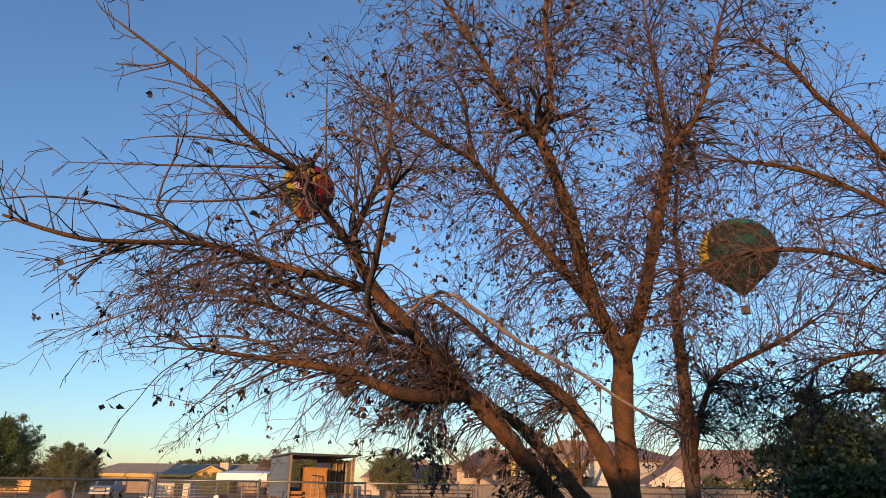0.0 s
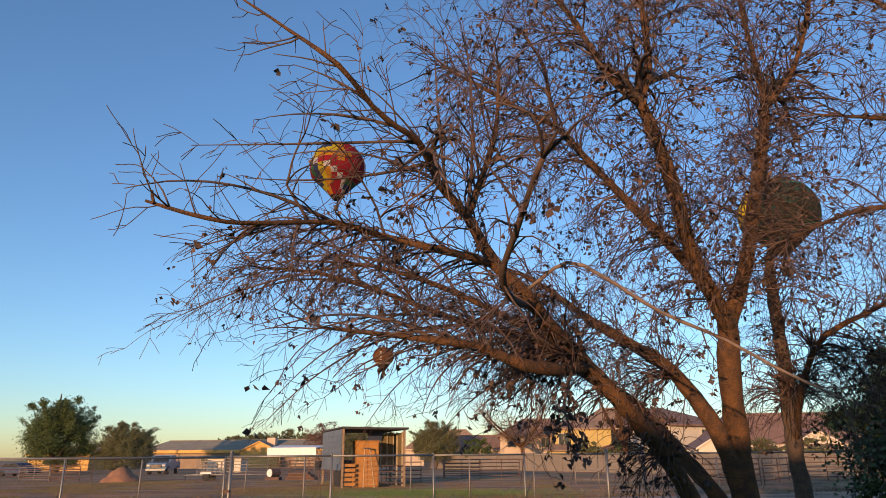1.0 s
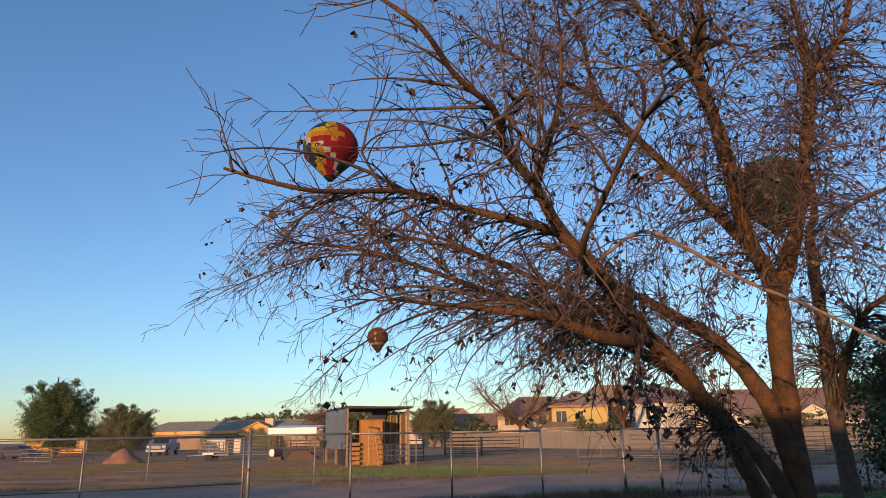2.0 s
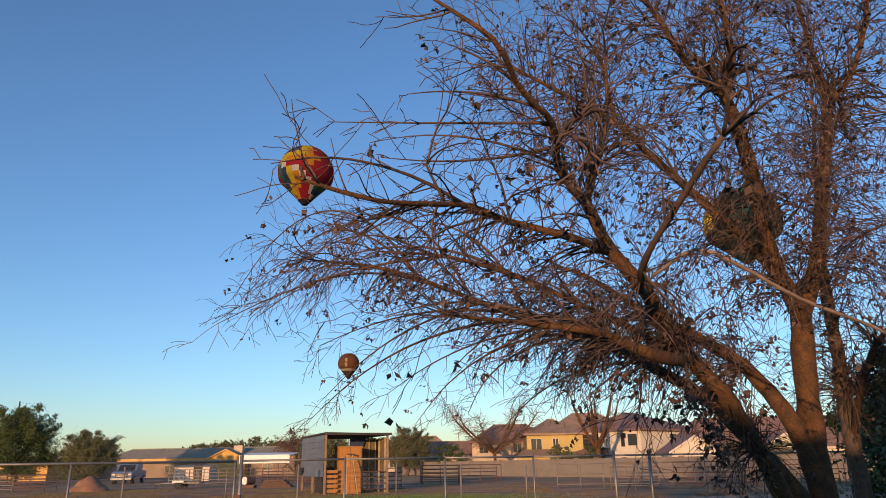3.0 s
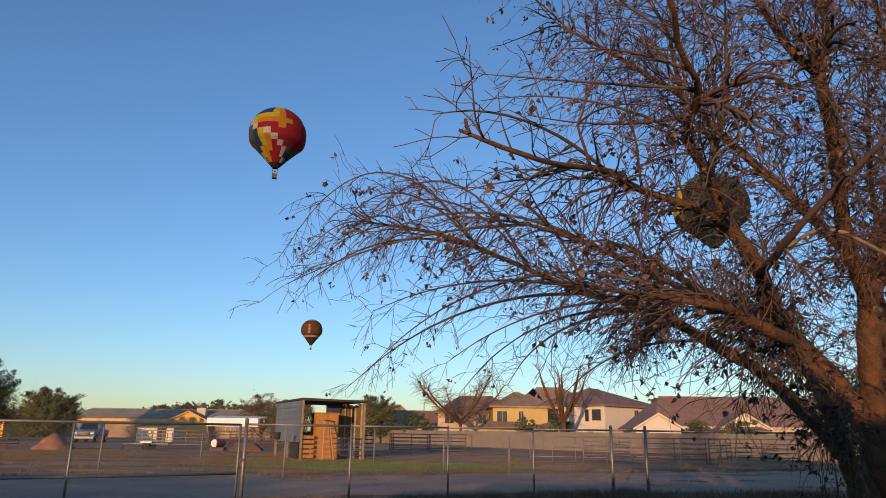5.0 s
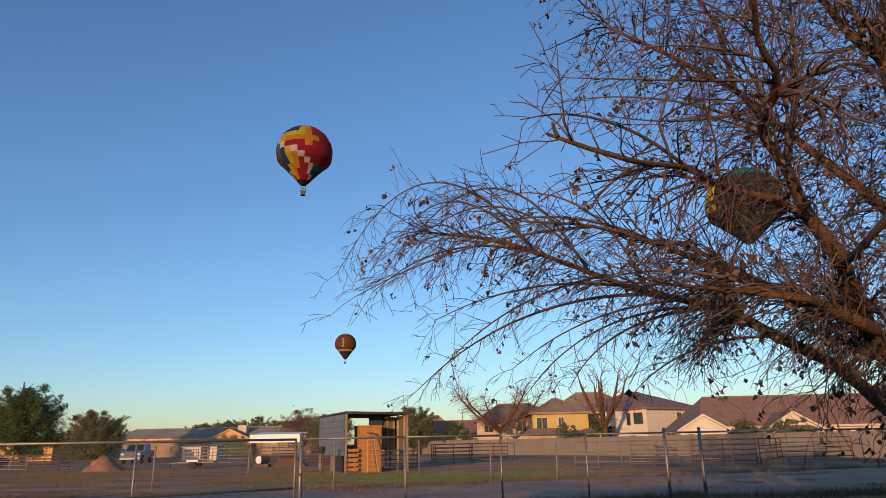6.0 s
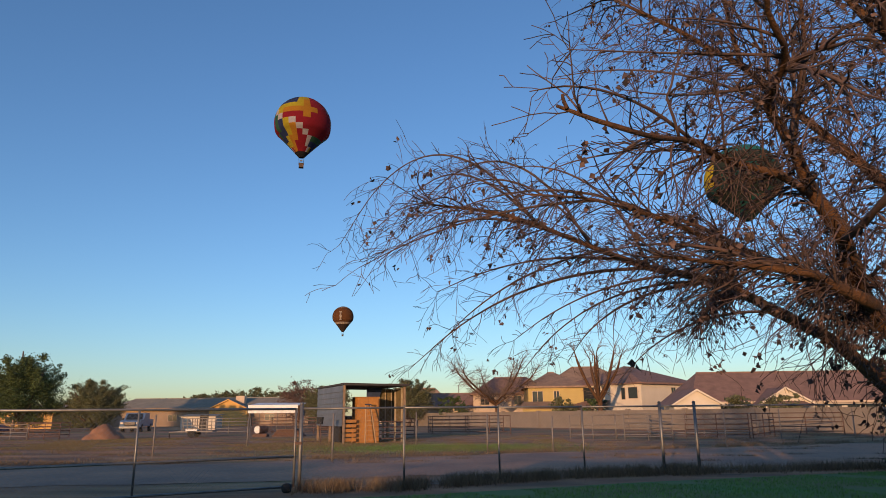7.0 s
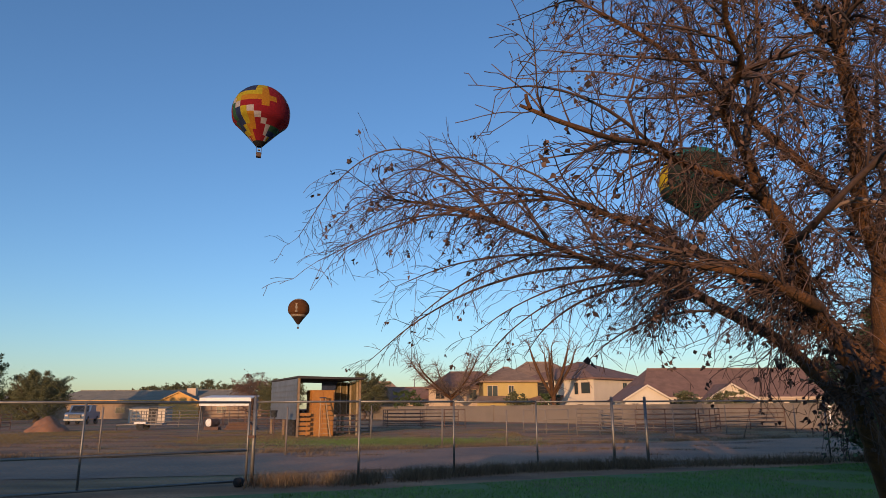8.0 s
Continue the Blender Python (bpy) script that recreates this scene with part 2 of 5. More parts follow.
def limb_shape(line, sides=10, knots=0.10):
    s = Shape()
    pts, radii = [], []
    for i, (p, r) in enumerate(line):
        w = Vector((rng.uniform(-1, 1), rng.uniform(-1, 1), rng.uniform(-1, 1))) * r * 0.09
        pts.append(p + w)
        radii.append(r * (1 + rng.uniform(-knots, knots)))
    s.tube(pts, radii, sides)
    return s


class Growth:
    """Twigs and dried leaves that grow off the limbs of one tree."""

    def __init__(self):
        self.twigs, self.leaves, self.first = [Shape(), Shape(), Shape()], Shape(), []

    def shoot(self, p, d, length, r, level, droop, bias, leafy):
        """A twig that arches over under its own weight and bends one way, with kinks where its buds stood."""
        step = (0.075, 0.06, 0.05)[level]
        n = max(4, int(length / step))
        step, pts, radii = length / n, [p.copy()], [r]
        d = d.normalized()
        curl = Vector((rng.gauss(0, 1), rng.gauss(0, 1), rng.gauss(0, 1))) * (0.07, 0.115, 0.14)[level]
        turn = rng.uniform(0.35, 0.8)
        for i in range(n):
            k = i / n
            jig = 0.30 if rng.random() < 0.2 else 0.065
            d = d + d.cross(curl) * (1.0 if k < turn else -0.7) + Vector((rng.gauss(0, jig), rng.gauss(0, jig), rng.gauss(0, jig)))
            d = d + Vector((0, 0, -droop * (0.15 + 1.3 * k) * (1.2 - abs(d.z)))) + bias * 0.03
            d.normalize()
            p = p + d * step
            pts.append(p.copy())
            radii.append(max(0.0027, r * (1 - 0.66 * (i + 1) / n)))
        if level == 0:
            self.first.append((pts, radii))
        else:
            self.twigs[level].tube(pts, radii, 4 if level == 1 else 3, caps=False)
        if level < 2:
            kids = int(length * ((6.8, 4.0)[level]) * rng.uniform(0.6, 1.3))
            for _ in range(kids):
                i = min(n, int(n * rng.uniform(0.12, 1.0)))
                base = pts[i]
                fwd = (pts[min(i + 1, n)] - pts[max(i - 1, 0)]).normalized()
                side = Vector((rng.gauss(0, 1), rng.gauss(0, 1), rng.gauss(0, 1)))
                side = (side - fwd * side.dot(fwd)).normalized()
                nd = fwd * rng.uniform(0.4, 1.0) + side * rng.uniform(0.4, 0.9)
                ln = length * rng.uniform(0.25, 0.7) * (1 if level == 0 else 0.9)
                self.shoot(base, nd, max(0.12, min(ln, (1.0, 0.5)[level])), max(0.0032, radii[i] * rng.uniform(0.6, 0.85)), level + 1, droop * rng.uniform(0.4, 1.7), bias, leafy)
        if rng.random() < leafy * (0.14, 0.16, 0.10)[level]:
            self.cluster(pts[-1], rng.choice((1, 2, 3, 4, 6)))

    def cluster(self, p, count):
        """A few crumpled dry leaves hanging from a twig's end."""
        for _ in range(count):
            c = p + Vector((rng.gauss(0, 0.016), rng.gauss(0, 0.016), rng.uniform(-0.05, 0.0)))
            a = Vector((rng.gauss(0, 1), rng.gauss(0, 1), rng.gauss(-1.0, 0.8))).normalized()
            b = a.orthogonal().normalized()
            b = (Matrix.Rotation(rng.uniform(0, 6.28), 3, a) @ b)
            n = a.cross(b)
            l, w = rng.uniform(0.034, 0.072), rng.uniform(0.013, 0.027)
            v = len(self.leaves.v)
            for q in (c, c + a * l * 0.4 + b * w + n * 0.010, c + a * l + n * rng.uniform(-0.018, 0.018), c + a * l * 0.45 - b * w + n * 0.014):
                self.leaves.v.append(tuple(q))
            self.leaves.f += [(v, v + 1, v + 2), (v, v + 2, v + 3)]

    def clothe(self, line, start, every, length, droop, bias=(0, 0, 0), leafy=1.0, r=0.0085, lift=0.0, tips=3):
        """Shoots along a limb from the fraction start on."""
        total, bias = len(line) - 1, Vector(bias)
        dist = 0.0
        for i in range(1, total + 1):
            dist += (line[i][0] - line[i - 1][0]).length
            if i < total * start or dist < every:
                continue
            count = int(dist / every)
            dist -= count * every
            fwd = (line[i][0] - line[i - 1][0]).normalized()
            for _ in range(count):
                p = line[i - 1][0].lerp(line[i][0], rng.random())
                side = Vector((rng.gauss(0, 1), rng.gauss(0, 1), rng.gauss(0, 1)))
                side = (side - fwd * side.dot(fwd)).normalized()
                d = fwd * rng.uniform(0.3, 0.9) + side * rng.uniform(0.6, 1.0) + bias * rng.uniform(0.3, 0.9) + Vector((0, 0, lift))
                self.shoot(p, d, length * rng.uniform(0.45, 1.35), min(line[i][1] * 0.6, r * rng.uniform(0.7, 1.4)), 0, droop, bias, leafy)
        fwd = (line[-1][0] - line[-2][0]).normalized()
        for _ in range(tips):
            self.shoot(line[-1][0], fwd + Vector((rng.gauss(0, .3), rng.gauss(0, .3), rng.gauss(0, .3))), length * rng.uniform(0.7, 1.3), line[-1][1] * 0.8, 0, droop, bias, leafy)

    def finish(self, tree, origin=(0, 0, 0), scale=1.0, pieces=0, bark=TWIG):
        """Links the growth under its tree; the pieces nearest the lawn's edge are branchlets of their own."""
        o = Vector(origin)
        self.first.sort(key=lambda q: q[0][0].y)
        for pts, radii in self.first[:pieces]:
            part("branchlet", Shape().tube([p - o for p in pts], radii, 5), TWIG, tree, smooth=True)
        for pts, radii in self.first[pieces:]:
            self.twigs[0].tube(pts, radii, 5, caps=False)
        for s, nm in zip((*self.twigs, self.leaves), ("side_growth", "twig_growth", "fine_growth", "dried_foliage")):
            if not s.v:
                continue
            s.v = [((x - o.x) * scale, (y - o.y) * scale, (z - o.z) * scale) for x, y, z in s.v]
            leafy_part = nm == "dried_leaves"
            tagged(part(nm, s, DRY_LEAF if leafy_part else bark, tree, "dark shrivelled leaves and pods" if leafy_part else "", smooth=not leafy_part), kind="stuff")


# ---- the bare shade tree ----
tree = thing("tree", "bare multi-stemmed shade tree with shrivelled dark leaves", "tree", pose(1.75, 8.5, 0))


def limb(tr, origin, name, pts, mat=None, sides=10):
    line = curve(pts)
    s = limb_shape(line, sides)
    s.v = [(x - origin[0], y - origin[1], z - origin[2]) for x, y, z in s.v]
    part(name, s, mat or BARK, tr, smooth=True)
    return line


O1 = (1.75, 8.5, 0)
trunk = limb(tree, O1, "trunk", [(1.80, 8.52, -0.1, 0.30), (1.74, 8.5, 0.6, 0.22), (1.69, 8.46, 1.76, 0.185), (1.65, 8.3, 2.5, 0.17), (1.68, 8.2, 3.2, 0.17), (1.70, 8.17, 3.35, 0.12)], sides=16)
C = limb(tree, O1, "limb", [(1.68, 8.2, 3.05, 0.13), (1.52, 8.05, 3.4, 0.135), (1.32, 7.89, 3.75, 0.125), (1.07, 7.42, 4.44, 0.11), (0.92, 7.2, 4.83, 0.10), (0.71, 6.95, 5.26, 0.085)], sides=14)
C1 = limb(tree, O1, "limb", [(0.72, 6.95, 5.22, 0.075), (0.42, 6.95, 5.57, 0.055), (0.13, 6.9, 6.18, 0.045), (-0.1, 6.9, 6.6, 0.035), (-0.45, 6.9, 7.3, 0.018)])
C2 = limb(tree, O1, "limb", [(0.72, 6.95, 5.22, 0.075), (0.83, 6.9, 5.62, 0.06), (0.85, 6.95, 6.2, 0.05), (0.84, 7.0, 6.84, 0.04), (0.95, 7.0, 7.6, 0.018)])
R = limb(tree, O1, "limb", [(1.68, 8.2, 3.1, 0.12), (1.82, 8.2, 3.45, 0.13), (1.97, 8.2, 3.85, 0.125), (2.13, 8.18, 4.5, 0.11), (2.33, 8.25, 5.2, 0.10), (2.49, 8.3, 5.88, 0.085)], sides=14)
R1 = limb(tree, O1, "limb", [(2.48, 8.3, 5.8, 0.07), (2.44, 8.3, 6.4, 0.05), (2.38, 8.3, 7.2, 0.035), (2.3, 8.2, 8.0, 0.015)])
R2 = limb(tree, O1, "limb", [(2.48, 8.3, 5.8, 0.07), (2.79, 8.2, 6.15, 0.05), (3.02, 8.1, 6.76, 0.04), (3.16, 8.1, 7.3, 0.03), (3.4, 8.1, 8.0, 0.015)])
D = limb(tree, O1, "limb", [(1.36, 7.95, 3.6, 0.09), (1.05, 8.05, 4.1, 0.085), (0.78, 8.15, 4.5, 0.08), (0.33, 8.5, 5.3, 0.065), (-0.02, 8.66, 5.86, 0.055), (-0.4, 8.65, 6.1, 0.045), (-0.73, 8.6, 6.32, 0.038), (-1.38, 8.78, 6.87, 0.022)])
D1 = limb(tree, O1, "limb", [(-0.01, 8.66, 5.85, 0.04), (-0.08, 8.66, 6.3, 0.035), (-0.14, 8.66, 6.8, 0.028), (-0.34, 8.66, 7.24, 0.015)])
A = limb(tree, O1, "limb", [(1.72, 8.5, 0.15, 0.17), (1.35, 8.2, 0.75, 0.145), (1.0, 7.8, 1.33, 0.135), (0.69, 7.42, 1.76, 0.125), (0.31, 6.95, 2.17, 0.12), (-0.08, 6.7, 2.57, 0.115), (-0.33, 6.35, 2.78, 0.105), (-0.52, 6.08, 3.0, 0.09), (-0.8, 5.88, 3.28, 0.078), (-1.0, 5.7, 3.62, 0.062), (-1.22, 5.53, 3.86, 0.05), (-1.235, 5.2, 3.96, 0.042)], sides=12)
A1 = limb(tree, O1, "limb", [(-1.22, 5.5, 3.87, 0.035), (-1.3, 5.0, 3.97, 0.03), (-1.42, 4.8, 3.99, 0.027), (-1.56, 4.62, 4.07, 0.024), (-1.72, 4.3, 4.2, 0.02), (-2.05, 4.25, 4.46, 0.014), (-2.49, 4.2, 4.79, 0.006)], sides=7)
L = limb(tree, O1, "limb", [(-0.8, 5.9, 3.26, 0.05), (-1.05, 5.65, 3.28, 0.042), (-1.25, 5.45, 3.28, 0.036), (-1.6, 5.4, 3.37, 0.03), (-1.93, 5.1, 3.40, 0.025), (-2.25, 4.77, 3.30, 0.021), (-2.47, 4.49, 3.22, 0.019), (-2.7, 4.40, 3.26, 0.017), (-2.95, 4.33, 3.33, 0.012)], sides=8)
L1 = limb(tree, O1, "limb", [(-2.89, 4.33, 3.31, 0.014), (-2.905, 4.33, 3.35, 0.013), (-2.915, 4.33, 3.40, 0.011)], sides=6)
F = limb(tree, O1, "limb", [(1.72, 8.52, 0.4, 0.14), (1.46, 8.4, 1.2, 0.125), (1.01, 8.4, 1.83, 0.115), (0.55, 8.5, 2.36, 0.105), (0.19, 8.6, 2.62, 0.10), (-0.53, 8.98, 3.16, 0.08), (-1.24, 9.16, 3.39, 0.065), (-1.95, 9.1, 3.66, 0.05), (-2.6, 8.96, 3.9, 0.038), (-3.2, 8.8, 4.05, 0.026), (-3.9, 8.6, 4.1, 0.014)], sides=12)
B = limb(tree, O1, "limb", [(1.72, 8.5, 1.0, 0.15), (1.56, 8.4, 1.74, 0.14), (1.38, 8.35, 2.15, 0.13), (1.08, 8.54, 2.67, 0.115), (0.6, 8.75, 3.08, 0.09), (0.2, 9.3, 3.5, 0.07), (-0.2, 9.7, 3.95, 0.05), (-0.55, 10.0, 4.25, 0.03)], sides=12)
Q = limb(tree, O1, "limb", [(-0.08, 6.65, 2.5, 0.085), (-0.32, 6.15, 2.42, 0.08), (-0.6, 5.8, 2.43, 0.07), (-0.89, 5.72, 2.54, 0.055), (-1.1, 5.5, 2.56, 0.042), (-1.5, 5.5, 2.62, 0.026), (-2.1, 5.5, 2.7, 0.012)])
N = limb(tree, O1, "limb", [(-0.5, 6.1, 2.95, 0.042), (-0.66, 5.6, 2.9, 0.034), (-0.72, 5.15, 2.97, 0.030), (-0.62, 4.8, 3.15, 0.026), (-0.52, 4.45, 3.31, 0.023), (-0.44, 4.2, 3.42, 0.020)], TWIG, sides=8)
M = limb(tree, O1, "limb", [(-0.2, 6.6, 2.55, 0.06), (-0.45, 7.2, 2.9, 0.055), (-0.9, 7.4, 3.2, 0.045), (-1.5, 7.4, 3.5, 0.034), (-2.2, 7.3, 3.7, 0.02), (-2.9, 7.2, 3.75, 0.01)], sides=8)
W = limb(tree, O1, "limb", [(-1.0, 5.7, 3.6, 0.04), (-0.9, 5.75, 3.9, 0.034), (-0.75, 5.8, 4.4, 0.026), (-0.7, 5.8, 5.0, 0.014)], sides=7)

def bough(base, over, tip, r):
    """A thin bough that bows from its base over a middle point to its tip."""
    a, m, e = Vector(base), Vector(over), Vector(tip)
    c = m * 2 - (a + e) * 0.5
    pts = []
    for k in range(6):
        t = k / 5
        p = a * (1 - t) ** 2 + c * (2 * t * (1 - t)) + e * t * t
        pts.append((p.x, p.y, p.z, r * (1 - 0.8 * t)))
    return limb(tree, O1, "limb", pts, TWIG, 6)


FRONDS = []
FRONDS.append(bough((-2.6, 8.96, 3.9), (-3.63, 8.82, 4.57), (-4.4, 8.6, 3.85), 0.022))
FRONDS.append(bough((-2.2, 9.05, 3.75), (-3.50, 8.83, 3.97), (-4.6, 8.6, 3.4), 0.024))
FRONDS.append(bough((-1.24, 9.16, 3.39), (-2.86, 9.88, 3.21), (-4.3, 10.4, 2.32), 0.03))
FRONDS.append(bough((-0.53, 8.98, 3.16), (-1.51, 9.82, 2.99), (-2.1, 10.8, 2.35), 0.03))
FRONDS.append(bough((-1.6, 9.15, 3.5), (-2.78, 9.24, 3.51), (-3.9, 9, 3.1), 0.024))
FRONDS.append(bough((-2.2, 7.3, 3.7), (-3.44, 7.50, 3.58), (-4.6, 7.4, 3.08), 0.02))
FRONDS.append(bough((-1.25, 5.55, 2.6), (-1.90, 5.72, 2.84), (-2.6, 5.75, 2.76), 0.022))
FRONDS.append(bough((-1.5, 7.4, 3.5), (-2.57, 7.55, 3.90), (-3.7, 7.6, 3.7), 0.024))
FRONDS.append(bough((-2.6, 8.96, 3.9), (-3.96, 9.26, 5.01), (-5.2, 9.3, 3.8), 0.022))
FRONDS.append(bough((-1.95, 9.1, 3.66), (-3.09, 9.22, 4.88), (-4.4, 9.3, 4), 0.024))
FRONDS.append(bough((-1.24, 9.16, 3.39), (-2.00, 9.10, 4.53), (-3.2, 9.2, 4.75), 0.026))
FRONDS.append(bough((-2, 8.9, 3.7), (-3.16, 8.35, 4.32), (-4.3, 8.2, 3.6), 0.02))
FRONDS.append(bough((-0.53, 8.98, 3.16), (-1.79, 9.64, 3.03), (-2.8, 10.2, 2.2), 0.024))
FRONDS.append(bough((-0.9, 9.1, 3.28), (-2.02, 8.92, 3.03), (-3, 8.7, 2.45), 0.022))
FRONDS.append(bough((0, 8.7, 2.75), (-0.86, 9.09, 2.64), (-1.6, 9.3, 2.1), 0.024))
FRONDS.append(bough((-1.9, 9.1, 3.6), (-2.99, 9.33, 3.23), (-3.9, 9.4, 2.5), 0.022))
# thin boughs about the stub and the tall whips over the elbow
SPRAYS = []
SPRAYS.append(bough((-1.93, 5.1, 3.4), (-2.54, 4.65, 3.55), (-3.1, 4.32, 3.42), 0.018))
SPRAYS.append(bough((-1.42, 4.8, 3.99), (-1.86, 4.69, 4.06), (-2.3, 4.6, 4.02), 0.016))
SPRAYS.append(bough((-1.56, 4.62, 4.07), (-1.81, 4.56, 4.25), (-2.1, 4.5, 4.36), 0.014))
SPRAYS.append(bough((-1.3, 5, 3.97), (-2.07, 4.82, 3.91), (-2.83, 4.6, 3.84), 0.016))
SPRAYS.append(bough((-1.22, 5.5, 3.86), (-1.95, 5.65, 4.22), (-2.75, 5.8, 4.28), 0.016))
SPRAYS.append(bough((-1.25, 5.3, 3.93), (-1.87, 5.08, 3.74), (-2.5, 4.8, 3.66), 0.018))
SPRAYS.append(bough((-1.15, 5.55, 3.8), (-1.21, 5.50, 4.55), (-1.24, 5.5, 5.3), 0.016))
SPRAYS.append(bough((-1, 5.7, 3.6), (-0.93, 5.60, 4.50), (-1, 5.6, 5.4), 0.018))
# one long pale whip that bows across the stems
P = limb(tree, O1, "limb", [(-0.53, 5.75, 3.01, 0.016), (-0.23, 5.60, 3.17, 0.017), (0.02, 5.50, 3.02, 0.017), (0.39, 5.40, 2.72, 0.016), (0.77, 5.30, 2.50, 0.014), (1.04, 5.20, 2.29, 0.012), (1.39, 5.10, 2.07, 0.009)], TWIG_GREY, 7)
# a spray of withered leaves that hangs under the leaning stem
G = limb(tree, O1, "limb", [(-0.2, 6.3, 2.42, 0.02), (-0.28, 6.0, 2.2, 0.015), (-0.3, 5.85, 2.08, 0.010), (-0.28, 5.75, 1.95, 0.005)], TWIG, 6)
grow = Growth()
for line in FRONDS:
    grow.clothe(line, 0.12, 0.12, 0.46, 0.17, (-0.1, 0, 0), r=0.0065, tips=1, leafy=0.3)
for line in SPRAYS:
    grow.clothe(line, 0.15, 0.12, 0.34, 0.07, (-0.2, 0, 0), r=0.0055, tips=0, leafy=0.15)
LEFT = (-0.6, 0, 0)
grow.clothe(C1, 0.1, 0.038, 1.0, 0.06, (0, 0, 0.3), leafy=3.0)
grow.clothe(C2, 0.1, 0.038, 1.0, 0.06, (0, 0, 0.3), leafy=3.0)
grow.clothe(C, 0.14, 0.040, 0.9, 0.16, leafy=2.4)
grow.clothe(R, 0.12, 0.040, 1.05, 0.17, leafy=3.0)
grow.clothe(R1, 0.0, 0.060, 1.15, 0.07, (0, 0, 0.3), leafy=3.0)
grow.clothe(R2, 0.0, 0.060, 1.15, 0.07, (0.2, 0, 0.2), leafy=3.0)
grow.clothe(D, 0.10, 0.034, 1.0, 0.14, (-0.1, 0, 0), leafy=2.4)
grow.clothe(D1, 0.0, 0.07, 0.9, 0.05, (0, 0, 0.4), leafy=1.6)
grow.clothe(A, 0.64, 0.058, 0.8, 0.14, LEFT, leafy=1.1)
grow.clothe(A1, 0.1, 0.15, 0.6, 0.0, (-0.4, 0, 0.3), leafy=0.3, r=0.007, tips=1)
grow.clothe(L[:int(len(L) * 0.72)], 0.05, 0.075, 0.7, 0.12, LEFT, r=0.009, tips=0, leafy=1.1)
grow.clothe(L[int(len(L) * 0.68):], 0.0, 0.10, 0.42, 0.04, (-0.2, 0, 0.3), r=0.0055, tips=0, leafy=0.15)
grow.clothe(F, 0.46, 0.047, 0.85, 0.20, (-0.4, 0, 0), leafy=1.1)
grow.clothe(B, 0.40, 0.042, 0.9, 0.15, (-0.3, 0, 0), leafy=1.2)
grow.clothe(Q, 0.45, 0.080, 0.6, 0.14, LEFT, leafy=0.7)
grow.clothe(N, 0.3, 0.16, 0.6, 0.14, (0, 0, -0.3), leafy=0.5)
grow.clothe(M, 0.35, 0.072, 0.8, 0.13, LEFT, leafy=1.1)
grow.clothe(W, 0.1, 0.060, 0.8, 0.08, (0, 0, 0.2), leafy=1.4)
grow.clothe(P, 0.1, 0.16, 0.4, 0.12, leafy=0.4, r=0.005, tips=1)
grow.clothe(G, 0.2, 0.045, 0.2, 0.3, (0, 0, -0.3), leafy=7.0, r=0.006)
# dry brush that hangs from the upper stems
grow.clothe(L[int(len(L) * 0.25):int(len(L) * 0.55)], 0.0, 0.022, 0.45, 0.45, (0, 0, -0.6), leafy=0.5, r=0.0055, tips=0)
grow.clothe(A[:int(len(A) * 0.7)], 0.52, 0.05, 0.5, 0.34, (-0.2, -0.2, -0.3), leafy=1.6, r=0.006, tips=0)
grow.clothe(A, 0.55, 0.13, 0.5, 0.36, (0.1, -0.3, -0.3), leafy=0.4, r=0.006, tips=0)
grow.clothe(C, 0.3, 0.096, 0.7, 0.32, (-0.1, -0.4, -0.2), leafy=0.8, r=0.006, tips=0)
grow.finish(tree, O1, pieces=280)

# ---- the second bare tree and the one beside it ----
O2 = (2.95, 10.05, 0)
tree_b = thing("tree", "slender dark bare tree with one bent side limb", "tree", pose(*O2))
E1 = limb(tree_b, O2, "trunk", [(2.9, 9.85, -0.1, 0.17), (2.78, 9.78, 1.2, 0.165), (2.74, 9.75, 1.75, 0.15), (2.76, 9.74, 2.98, 0.125), (2.72, 9.63, 4.1, 0.10), (2.83, 9.6, 4.5, 0.07), (2.8, 9.55, 5.2, 0.05), (2.92, 9.55, 6.0, 0.03), (3.02, 9.55, 6.8, 0.012)], BARK_DARK, 12)
E2 = limb(tree_b, O2, "limb", [(2.75, 9.72, 1.9, 0.07), (2.74, 9.3, 2.45, 0.062), (2.90, 9.05, 2.97, 0.055), (3.12, 8.95, 3.17, 0.05), (3.4, 8.9, 3.3, 0.045), (3.8, 8.9, 3.5, 0.03), (4.3, 8.9, 3.8, 0.014)], BARK, 8)
grow = Growth()
grow.clothe(E1, 0.36, 0.04, 0.9, 0.16)
grow.clothe(E2, 0.45, 0.05, 0.9, 0.16, leafy=0.8)
grow.finish(tree_b, O2, pieces=40)

O3 = (6.6, 8.6, 0)
tree_c = thing("tree", "spreading bare tree at the lawn's far side", "tree", pose(*O3))
limb(tree_c, O3, "trunk", [(6.6, 8.6, -0.1, 0.24), (6.5, 8.6, 1.5, 0.19), (6.2, 8.5, 3.2, 0.16), (5.9, 8.4, 4.3, 0.12)], BARK, 14)
S1 = limb(tree_c, O3, "limb", [(5.95, 8.4, 4.2, 0.09), (5.5, 8.3, 5.0, 0.08), (5.05, 8.2, 5.49, 0.07), (4.69, 8.2, 6.05, 0.06), (4.28, 8.1, 6.41, 0.05), (4.0, 8.0, 6.76, 0.04), (3.6, 8.0, 7.15, 0.02)], BARK, 9)
S2 = limb(tree_c, O3, "limb", [(6.3, 8.5, 2.9, 0.07), (5.5, 8.2, 3.7, 0.06), (4.66, 8.0, 4.03, 0.05), (3.9, 7.9, 4.27, 0.042), (3.04, 7.8, 4.23, 0.03), (2.3, 7.8, 3.95, 0.015)], BARK, 9)
